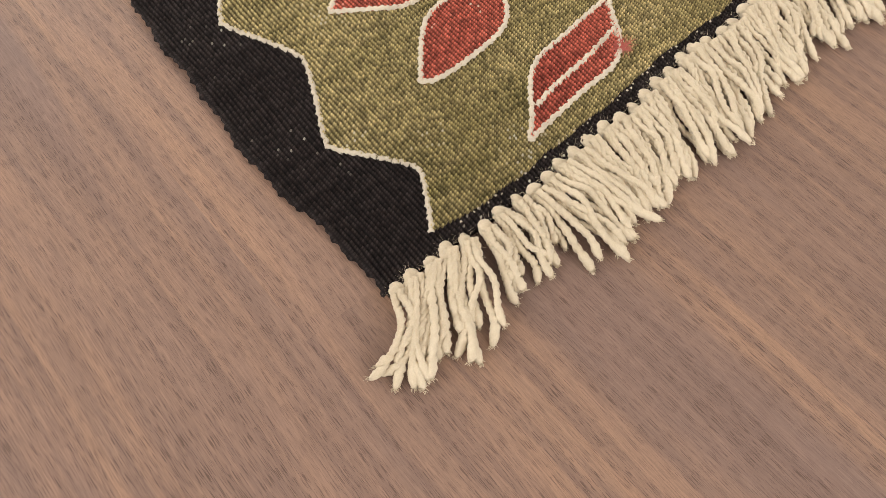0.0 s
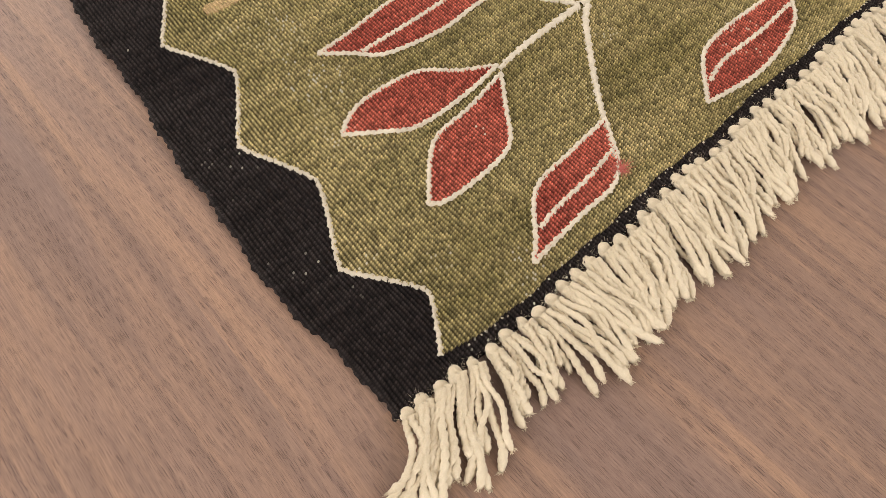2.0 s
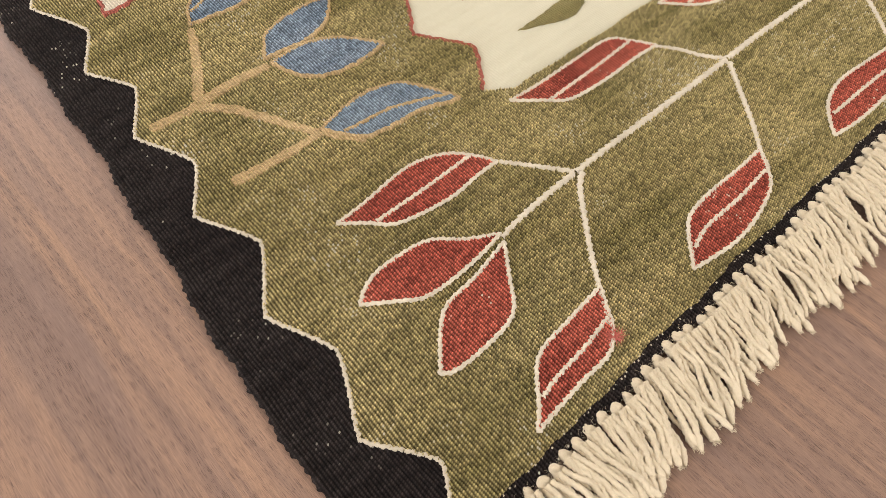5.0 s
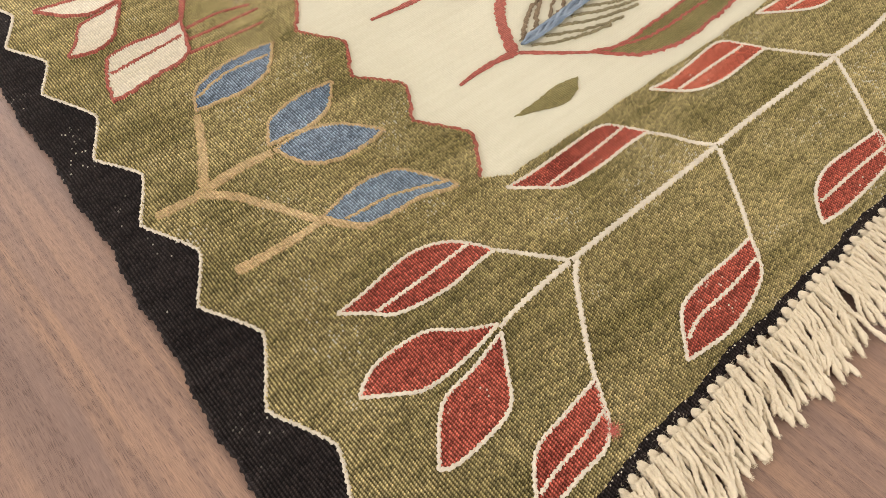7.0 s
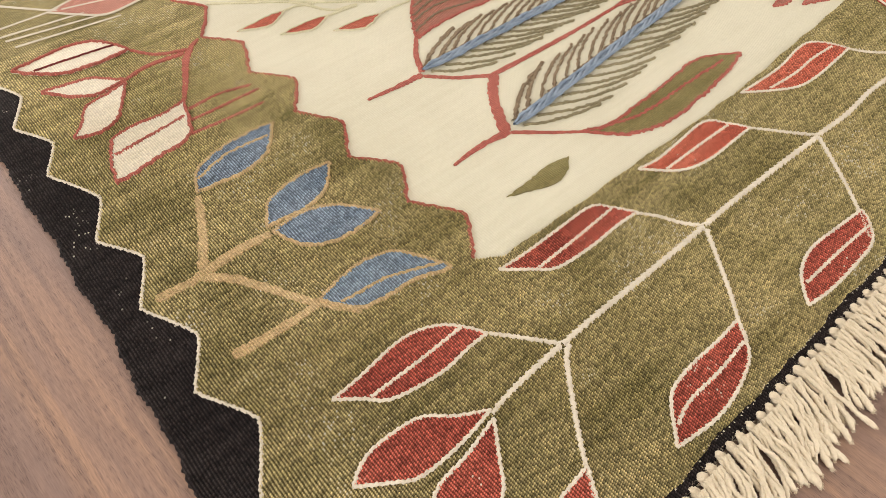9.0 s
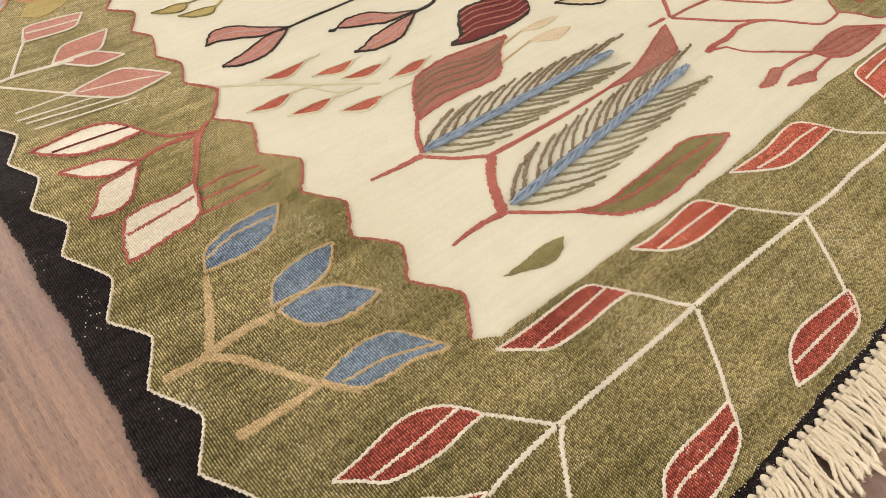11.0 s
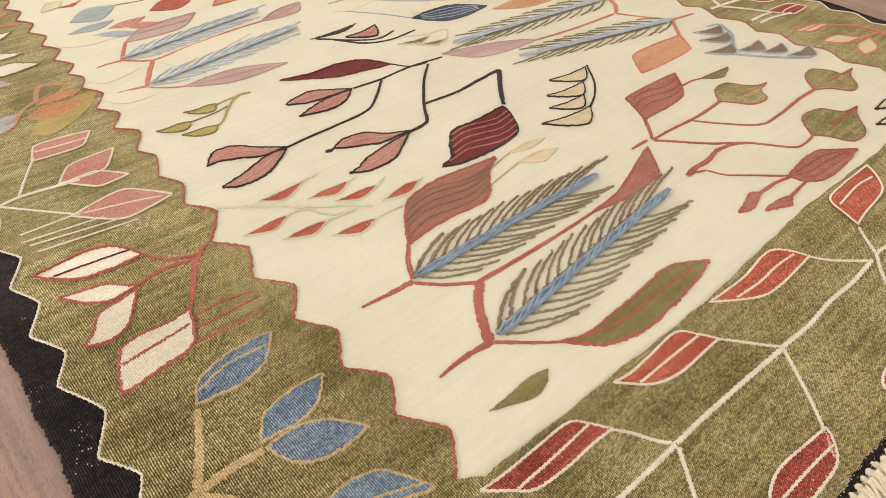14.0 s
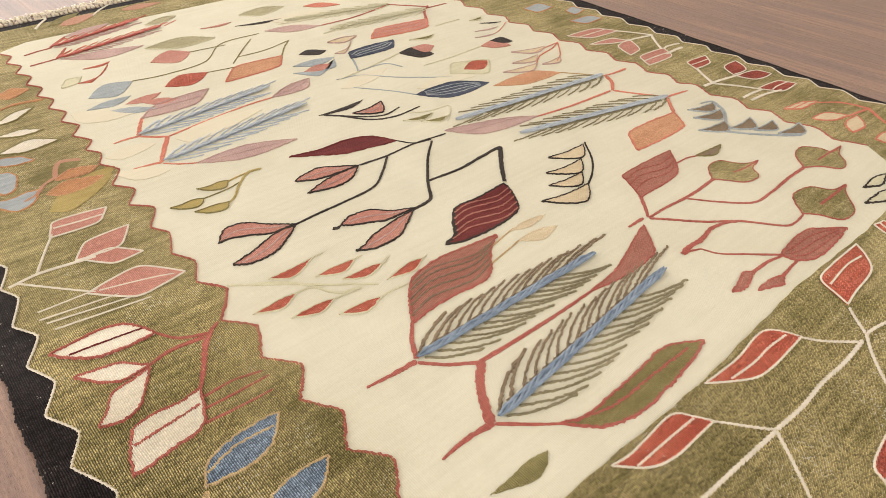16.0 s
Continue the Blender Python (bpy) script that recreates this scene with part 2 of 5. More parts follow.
# ---- building helpers ----
def mesh_from(name, verts, faces, material, smooth=True):
    me = bpy.data.meshes.new(name)
    me.from_pydata([tuple(v) for v in verts], [], faces)
    me.materials.append(material)
    if smooth:
        me.polygons.foreach_set("use_smooth", [True] * len(me.polygons))
    me.update()
    return me


def part(name, me, parent, label=""):
    ob = new(name, me)
    ob.parent = parent
    return tagged(ob, label)


def box(name, lo, hi, material):
    bm = bmesh.new()
    bmesh.ops.create_cube(bm, size=1.0)
    for v in bm.verts:
        v.co = Vector([lo[i] + (v.co[i] + 0.5) * (hi[i] - lo[i]) for i in range(3)])
    me = bpy.data.meshes.new(name)
    bm.to_mesh(me)
    bm.free()
    me.materials.append(material)
    return me


# ---- room ----
# walls and ceiling are out of view, added to enclose the rug and bounce light
W_, E_, S_, N_, H_ = ROOM
T_ = 0.25


def wall_with_opening(name, label, along, at, lo, hi, inner, a, b, sill, head):
    """A wall along x or y with one through opening from a to b, left bare for an area lamp."""
    wall = tagged(new(name), label, "wall", kind="structure")
    q0, q1 = (at, at + T_) if inner > 0 else (at - T_, at)

    def slab(piece, l0, l1, z0, z1):
        p0, p1 = ((l0, q0, z0), (l1, q1, z1)) if along == "x" else ((q0, l0, z0), (q1, l1, z1))
        part(piece, box(piece, p0, p1, WALL), wall)

    slab("wall_panel", lo, a, 0, H_), slab("wall_panel", b, hi, 0, H_)
    slab("wall_panel", a, b, 0, sill), slab("wall_panel", a, b, head, H_)
    return wall


wall_with_opening("wall_north", "plain off-white painted wall with a wide window", "x", N_, W_ - T_, E_ + T_, 1, -1.1, 3.1, 0.7, 2.4)
wall_with_opening("wall_west", "plain off-white painted wall with a window", "y", W_, S_, N_, -1, -0.5, 2.9, 0.7, 2.4)
# this opening is made up; it only lets the fill lamp shine in
wall_with_opening("wall_south", "plain off-white painted wall with an opening for the added fill light", "x", S_, W_ - T_, E_ + T_, -1, -0.7, 2.7, 0.7, 2.4)
# unseen wall drawn in close, a reflector for the rug's right side
tagged(new("bounce_wall_east", box("bounce_wall_east", (E_, S_, 0), (E_ + T_, N_, H_), WALL)), "unseen off-white painted wall, set close to bounce light", "wall", kind="structure")
tagged(new("ceiling", box("ceiling", (W_ - T_, S_ - T_, H_), (E_ + T_, N_ + T_, H_ + 0.2), CEILING)), "plain white painted ceiling", "ceiling", kind="structure")

# floor: laminate boards of 1.28 x 0.195 m, running with the long side of the rug
floor = tagged(new("floor", box("floor", (W_ - T_, S_ - T_, -0.20), (E_ + T_, N_ + T_, -0.012), FLOOR)), "walnut-brown laminate floor with long dark grain and satin sheen", "floor", kind="structure")
BOARD_W, BOARD_L = 0.195, 1.28

# ---- the rug ----
rug = tagged(new("rug"), "flat-woven kilim rug with leaf motifs lying on the laminate floor", "rug")
TOP, OLIVE, IVORY, LEAF = 0.0041, 0.0044, 0.0047, 0.0074
FAR = 2.42


def edge_left(y):
    x = np.interp(y, (-0.01, 0.09, 0.15, 0.20, 0.28, 0.44, 0.58, 0.75, 0.90, 1.1), (-0.009, -0.0150, -0.0155, -0.0115, -0.0045, 0.008, 0.0135, 0.017, 0.025, 0.033))
    return float(x) + 0.0018 * math.sin(y * 46) + 0.0014 * math.sin(y * 131 + 1)


def edge_right(y):
    return 1.868 + 0.040 * min(y, 1.2) + 0.0022 * math.sin(y * 39 + 2)


def edge_near(x):
    return float(np.interp(x, (0, 0.05, 0.12, 0.19, 0.25, 0.33, 0.45, 0.6, 0.8, 1.9), (-0.0095, -0.0108, -0.0115, -0.0085, -0.0055, -0.0032, -0.0020, -0.0005, -0.0005, -0.002))) + 0.0010 * math.sin(x * 60)


def edge_far(x):
    return 2.345 + 0.03 * x


def sheet(name, outline, z, material, parent, label="", depth=0.0015):
    """A closed outline filled flat at height z, with a skirt that reaches down into the layer below."""
    bm = bmesh.new()
    ring = [bm.verts.new((x, y, z)) for x, y in outline]
    top = bm.faces.new(ring)
    low = [bm.verts.new((x, y, z - depth)) for x, y in outline]
    for i in range(len(ring)):
        bm.faces.new((ring[i - 1], low[i - 1], low[i], ring[i]))
    bm.normal_update()
    bmesh.ops.triangulate(bm, faces=[top])
    bmesh.ops.recalc_face_normals(bm, faces=bm.faces[:])
    me = bpy.data.meshes.new(name)
    bm.to_mesh(me)
    bm.free()
    me.materials.append(material)
    return part(name, me, parent, label)


def spaced(lo, hi, step):
    n = max(2, round(abs(hi - lo) / step))
    return [lo + (hi - lo) * i / n for i in range(n + 1)]


def resample(points, step):
    """Points evenly spaced along a smooth curve through the given ones."""
    p = [Vector(q).to_2d() for q in points]
    p = [p[0] * 2 - p[1]] + p + [p[-1] * 2 - p[-2]]
    fine = []
    for i in range(1, len(p) - 2):
        for k in range(24):
            t = k / 24
            fine.append(0.5 * (2 * p[i] + (p[i + 1] - p[i - 1]) * t + (2 * p[i - 1] - 5 * p[i] + 4 * p[i + 1] - p[i + 2]) * t * t + (3 * p[i] - p[i - 1] - 3 * p[i + 1] + p[i + 2]) * t**3))
    fine.append(p[-2])
    return even(fine, step)


def even(fine, step):
    """The same polyline, cut into even steps."""
    length = [0.0]
    for a, b in zip(fine, fine[1:]):
        length.append(length[-1] + (b - a).length)
    n = max(2, round(length[-1] / step))
    out, j = [], 0
    for i in range(n + 1):
        s = length[-1] * i / n
        while j < len(fine) - 2 and length[j + 1] < s:
            j += 1
        span = max(length[j + 1] - length[j], 1e-9)
        out.append(fine[j].lerp(fine[j + 1], (s - length[j]) / span))
    return out


def step_for(points):
    near = min(q[1] + 0.5 * q[0] for q in points)
    return 0.0011 if near < 0.7 else 0.0030 if near < 1.3 else 0.006


def cord(name, line, r0, r1, z, material, parent, label="", closed=False, lump=0.0042):
    """A half-round stitched cord along a line: swelling with each stitch, leaning to and fro."""
    verts, faces, n = [], [], len(line)
    s, sides, far = 0.0, 5, (line[1] - line[0]).length > 0.0025
    for i, p in enumerate(line):
        a, b = line[i - 1 if i or closed else 0], line[(i + 1) % n if i < n - 1 or closed else i]
        d = (b - a).normalized() if (b - a).length > 1e-9 else Vector((1, 0))
        across = Vector((-d.y, d.x))
        if i:
            s += (p - line[i - 1]).length
        r = r0 + (r1 - r0) * i / (n - 1)
        wave = 0.0 if far else math.sin(2 * math.pi * s / lump)
        r *= 0.84 + 0.21 * wave + (0 if far else random.uniform(-0.06, 0.06))
        centre = p + across * (0 if far else 0.22 * r * math.sin(math.pi * s / lump))
        for k in range(sides):
            a = math.pi * k / (sides - 1)
            q = centre + across * (math.cos(a) * r)
            verts.append((q.x, q.y, z - 0.0006 + math.sin(a) * min(r, 0.0024) * 0.95))
    for i in range(n if closed else n - 1):
        j = (i + 1) % n
        for k in range(sides - 1):
            faces.append((i * sides + k, i * sides + k + 1, j * sides + k + 1, j * sides + k))
    return part(name, mesh_from(name, verts, faces, material), parent, label)


def ribbon(name, line, w0, w1, z, material, parent, label=""):
    """A flat woven band along a line, stepped at its edges as weaving is."""
    verts, faces, n = [], [], len(line)
    for i, p in enumerate(line):
        d = (line[min(i + 1, n - 1)] - line[max(i - 1, 0)]).normalized()
        across = Vector((-d.y, d.x))
        w = (w0 + (w1 - w0) * i / (n - 1)) / 2
        wl, wr = w * random.uniform(0.72, 1.28), w * random.uniform(0.72, 1.28)
        if i in (0, n - 1):
            wl, wr = wl * 0.6, wr * 0.6
        for q, h in ((p + across * wl, -0.0030), (p + across * wl * 0.86, 0), (p - across * wr * 0.86, 0), (p - across * wr, -0.0030)):
            verts.append((q.x, q.y, z + h))
    for i in range(n - 1):
        for k in range(3):
            faces.append((4 * i + k, 4 * i + k + 1, 4 * i + k + 5, 4 * i + k + 4))
    return part(name, mesh_from(name, verts, faces, material, False), parent, label)


def woven_line(name, line, r, z, material, parent, label="", closed=False):
    """A contour woven into the cloth: flat, and stepping from weft to weft so that its edges are uneven."""
    verts, faces, n = [], [], len(line)
    LAYER[0] += 0.00002
    z += LAYER[0] % 0.0006
    for i, p in enumerate(line):
        a, b = line[i - 1 if i or closed else 0], line[(i + 1) % n if i < n - 1 or closed else i]
        d = (b - a).normalized() if (b - a).length > 1e-9 else Vector((1, 0))
        across = Vector((-d.y, d.x))
        c = p + across * (random.uniform(-0.58, 0.58) * r)
        w = r * random.uniform(0.65, 1.30)
        for k, h in ((-1, -0.0026), (-0.7, 0.0002), (0, 0.0005), (0.7, 0.0002), (1, -0.0026)):
            q = c + across * (w * k)
            verts.append((q.x, q.y, z + h))
    for i in range(n if closed else n - 1):
        j = (i + 1) % n
        for k in range(4):
            faces.append((i * 5 + k, i * 5 + k + 1, j * 5 + k + 1, j * 5 + k))
    return part(name, mesh_from(name, verts, faces, material, False), parent, label)


LAYER = [0.0, 0.0]  # how far the latest line and the latest leaf lie above the first, so that no two share a plane


def zigzag(outer, inner, ys, drift=0.0, y0=0.0):
    """Points that swing between two lines, turning at each height of ys; starts on the outer one."""
    return [((outer if i % 2 == 0 else inner) + drift * (y - y0), y) for i, y in enumerate(ys)]


def softened(points, sag=0.12):
    """The same zigzag with slightly bowed runs and rounded turns."""
    out = []
    for (ax, ay), (bx, by) in zip(points, points[1:]):
        nx, ny, l = by - ay, ax - bx, math.hypot(bx - ax, by - ay)
        for k in range(6):
            t = k / 6
            bow = sag * 0.5 * l * math.sin(math.pi * t) / l
            out.append((ax + (bx - ax) * t + bow * nx * 0.25, ay + (by - ay) * t + bow * ny * 0.25))
    out.append(points[-1])
    return out[:1] + [tuple((a + 5 * b + c) / 7 for a, b, c in zip(*q)) for q in zip(out, out[1:], out[2:])] + out[-1:]


def inside(polygon, x, y):
    """Which points of a grid x, y lie in a closed polygon."""
    hit, rows_ = np.zeros(x.shape, bool), y[0]
    for (ax, ay), (bx, by) in zip(polygon, polygon[1:] + polygon[:1]):
        j0, j1 = np.searchsorted(rows_, (min(ay, by), max(ay, by)))
        if j1 > j0:
            hit[:, j0:j1] ^= x[:, j0:j1] < (bx - ax) * (y[:, j0:j1] - ay) / (by - ay) + ax
    return hit


NEAR_X, NEAR_Y = 1.12, 0.92  # the stretch of the rug by its corner whose weave is modelled bead by bead
FINE_X, FINE_Y = 0.46, 0.36  # and the corner of it that is modelled most finely


def beads(name, lo, hi, keep, z, material, parent, label="", deep=0.0034, fine=True):
    """Weft beads over the warp as a real relief: rows half a bead apart, yarns a little uneven."""
    k = 4 if fine else 3
    dx, dy = WARP / k, WEFT / 2
    i0, i1 = math.floor(max(lo[0], -0.05) / dx), math.ceil(min(hi[0], FINE_X if fine else NEAR_X) / dx)
    j0, j1 = math.floor(max(lo[1], -0.05) / dy), math.ceil(min(hi[1], FINE_Y if fine else NEAR_Y) / dy)
    if i1 - i0 < 3 or j1 - j0 < 3:
        return None
    i, j = np.meshgrid(np.arange(i0, i1 + 1), np.arange(j0, j1 + 1), indexing="ij")
    x, y = i * dx, j * dy
    col = i // k
    row = (j + col % 2) // 2
    rng_ = np.sin(row * 12.9898 + 3.1) * 43758.5453
    yarn_tone = 0.92 + 0.16 * (rng_ - np.floor(rng_))
    pick = np.sin(col * 78.233 + row * 37.719) * 43758.5453
    pick = 0.74 + 0.52 * (pick - np.floor(pick))
    across = np.abs(np.sin(i % k / k * math.pi))
    up = np.where((j + col) % 2 == 1, 1.0, 0.46)
    fade = np.clip((NEAR_Y - y) / 0.2, 0.2, 1) * np.clip((NEAR_X - x) / 0.2, 0.2, 1)
    h = deep * across**0.4 * up * yarn_tone * pick * fade
    wob = 0.0005 * np.sin(y * 47 + 2 * np.sin(x * 31)) + 0.00035 * np.sin(x * 120 + y * 90)
    vx, vy = x + wob, y + 0.0006 * np.sin(x * 38 + 1.5 * np.sin(y * 22)) + WEFT * 0.55 * (i % k / k - 0.5) * (across > 0)
    mx, my = x[:-1, :-1] + dx / 2, y[:-1, :-1] + dy / 2
    mid = keep(mx, my)
    if not fine:
        mid &= (mx > FINE_X) | (my > FINE_Y)
    n = j1 - j0 + 1
    a = (np.arange(i1 - i0)[:, None] * n + np.arange(j1 - j0)[None, :])[mid]
    if len(a) < 40:
        return None
    quads = np.stack([a, a + n, a + n + 1, a + 1], 1)
    used, flat = np.unique(quads, return_inverse=True)
    co = np.stack([vx.ravel(), vy.ravel(), z + h.ravel()], 1)[used]
    me = bpy.data.meshes.new(name)
    me.vertices.add(len(used)), me.loops.add(quads.size), me.polygons.add(len(quads))
    me.vertices.foreach_set("co", co.ravel())
    me.loops.foreach_set("vertex_index", flat.ravel().astype(np.int32))
    me.polygons.foreach_set("loop_start", np.arange(0, quads.size, 4, dtype=np.int32))
    # flat weave grid, so that the painted gap shade lines up with the beads
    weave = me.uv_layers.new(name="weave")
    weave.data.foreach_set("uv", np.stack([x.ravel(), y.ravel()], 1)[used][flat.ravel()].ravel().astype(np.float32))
    me.materials.append(material)
    me.update(calc_edges=True)
    return tagged(part(name, me, parent, label), kind="stuff")


# ground: the black border is the rug's own cloth, the olive and ivory fields lie in it
outline = [(edge_left(y), y) for y in spaced(edge_near(0), edge_far(0), 0.012)]
outline += [(x, edge_far(x)) for x in spaced(0, 1.92, 0.04)[1:]]
outline += [(edge_right(y), y) for y in spaced(edge_far(1.9), edge_near(1.87), 0.03)[1:]]
outline += [(x, edge_near(x)) for x in spaced(1.87, 0.0, 0.012)[1:-1]]
border = sheet("border", outline, TOP, M["black_ground"], rug, "charcoal-black woven border with pale flecks of wear", TOP)
left = [Vector(p) for p in outline[: len(spaced(edge_near(0), edge_far(0), 0.012))]]
cord("selvedge", even(left, 0.0016), 0.0032, 0.0032, 0.0045, M["black_ground"], rug, "overcast black wool selvedge", lump=0.0075)
right = [Vector((edge_right(y), y)) for y in spaced(0.0, FAR, 0.03)]
cord("selvedge", even(right, 0.004), 0.0032, 0.0032, 0.0045, M["black_ground"], rug, "overcast black wool selvedge")

left_zig = [(0.0324, 0.0036), (0.0560, 0.0416), (0.0205, 0.0892), (0.0522, 0.1540), (0.0250, 0.2127), (0.0640, 0.2732), (0.0335, 0.3308)]
left_zig += [(0.0674, 0.3823), (0.0385, 0.4431), (0.0726, 0.5006), (0.0431, 0.5500), (0.0757, 0.6060), (0.0440, 0.6760), (0.0725, 0.7240)]
left_zig += [(0.0450, 0.7780), (0.0768, 0.8320), (0.0535, 0.8850), (0.0870, 0.9410), (0.0620, 0.9850), (0.0902, 1.0500), (0.0729, 1.0877)]
while left_zig[-1][1] < 2.16:
    y = left_zig[-1][1]
    left_zig += [(0.096 + 0.02 * (y - 1), y + 0.054), (0.071 + 0.02 * (y - 1), y + 0.104)]
left_zig = softened(left_zig)
zr = [0.487, 0.540, 0.593, 0.641, 0.682, 0.734, 0.787, 0.839, 0.885, 0.949, 0.984, 1.043, 1.080]
while zr[-1] < 2.2:
    zr += [zr[-1] + 0.055, zr[-1] + 0.100]
zr = [0.06, 0.110, 0.160, 0.212, 0.265, 0.32, 0.375, 0.43] + zr
right_zig = softened(zigzag(1.884, 1.855, zr, 0.0), 0.12)
olive = left_zig + [(x, edge_far(x) - 0.035) for x in spaced(0.12, 1.84, 0.1)] + right_zig[::-1]
olive += [(x, edge_near(x) + 0.0105 + 0.0010 * math.sin(x * 170)) for x in spaced(1.80, 0.045, 0.012)]
olive_field = sheet("olive_field", olive, OLIVE, M["olive_ground"], rug, "olive-green woven band with streaky dye")
cord("zigzag_cord", even([Vector(p) for p in left_zig], 0.0011), 0.0020, 0.0020, OLIVE + 0.0022, M["cord_cream"], rug, "cream stitched zigzag cord")
cord("zigzag_cord", even([Vector(p) for p in right_zig], 0.004), 0.0026, 0.0026, OLIVE, M["cord_cream"], rug, "cream stitched zigzag cord")

left_red = [(0.3175, 0.2818), (0.3551, 0.3324), (0.3175, 0.3860), (0.3510, 0.4354), (0.3122, 0.4846), (0.3453, 0.5395), (0.3099, 0.5904)]
left_red += [(0.3507, 0.6428), (0.3106, 0.6927), (0.3415, 0.7564), (0.3032, 0.8013), (0.3480, 0.8645), (0.3160, 0.9120), (0.3414, 0.9650)]
left_red += [(0.3185, 1.0086), (0.3428, 1.0705), (0.3220, 1.1059), (0.3572, 1.1648), (0.3205, 1.2027), (0.3542, 1.2498), (0.3233, 1.2914)]
left_red += [(0.3594, 1.3430), (0.3341, 1.3874), (0.3556, 1.4321), (0.3329, 1.4648), (0.3604, 1.5003), (0.3335, 1.5458)]
while left_red[-1][1] < 2.08:
    left_red += [(0.364, left_red[-1][1] + 0.043), (0.337, left_red[-1][1] + 0.086)]
left_red = softened(left_red, 0.16)
rr = [0.380, 0.425, 0.481, 0.540, 0.595, 0.645, 0.687, 0.737, 0.789, 0.845, 0.882, 0.928, 0.973, 1.029, 1.075]
while rr[-1] < 2.06:
    rr += [rr[-1] + 0.050, rr[-1] + 0.098]
right_red = softened(zigzag(1.634, 1.604, rr[1:], -0.020, 0.5), 0.16)
near_ivory = [(x, float(np.interp(x, (0.36, 0.74, 0.86, 0.97, 1.05, 1.3, 1.55), (0.2642, 0.2620, 0.2690, 0.2765, 0.2820, 0.2800, 0.2950))) + 0.0008 * math.sin(x * 90)) for x in spaced(1.55, 0.345, 0.012)]
ivory = left_red + [(x, 2.19) for x in spaced(0.42, 1.50, 0.1)] + right_red[::-1] + near_ivory
ivory_field = sheet("ivory_field", ivory, IVORY, M["ivory_ground"], rug, "ivory woven middle field")
woven_line("zigzag_edge", even([Vector(p) for p in left_red if p[1] < 0.90], 0.0028), 0.0022, OLIVE + 0.0026, M["rust"], rug, "rust-red woven zigzag edge")
woven_line("zigzag_edge", even([Vector(p) for p in left_red if p[1] > 0.88], 0.0028), 0.0011, OLIVE + 0.0026, M["rust"], rug, "rust-red woven zigzag edge")
woven_line("zigzag_edge", even([Vector(p) for p in right_red], 0.005), 0.0026, OLIVE + 0.0012, M["rust"], rug, "rust-red woven zigzag edge")

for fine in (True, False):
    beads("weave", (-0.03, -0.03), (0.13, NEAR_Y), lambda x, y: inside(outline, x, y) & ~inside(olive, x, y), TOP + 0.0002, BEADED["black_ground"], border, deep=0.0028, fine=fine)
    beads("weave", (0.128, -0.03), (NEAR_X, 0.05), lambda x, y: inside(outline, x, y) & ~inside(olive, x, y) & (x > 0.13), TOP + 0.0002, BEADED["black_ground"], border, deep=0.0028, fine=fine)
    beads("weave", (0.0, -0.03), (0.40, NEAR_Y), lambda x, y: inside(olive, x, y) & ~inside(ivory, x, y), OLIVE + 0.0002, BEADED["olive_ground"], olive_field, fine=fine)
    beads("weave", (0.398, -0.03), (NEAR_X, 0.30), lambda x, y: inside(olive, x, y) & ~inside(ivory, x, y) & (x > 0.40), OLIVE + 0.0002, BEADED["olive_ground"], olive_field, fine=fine)

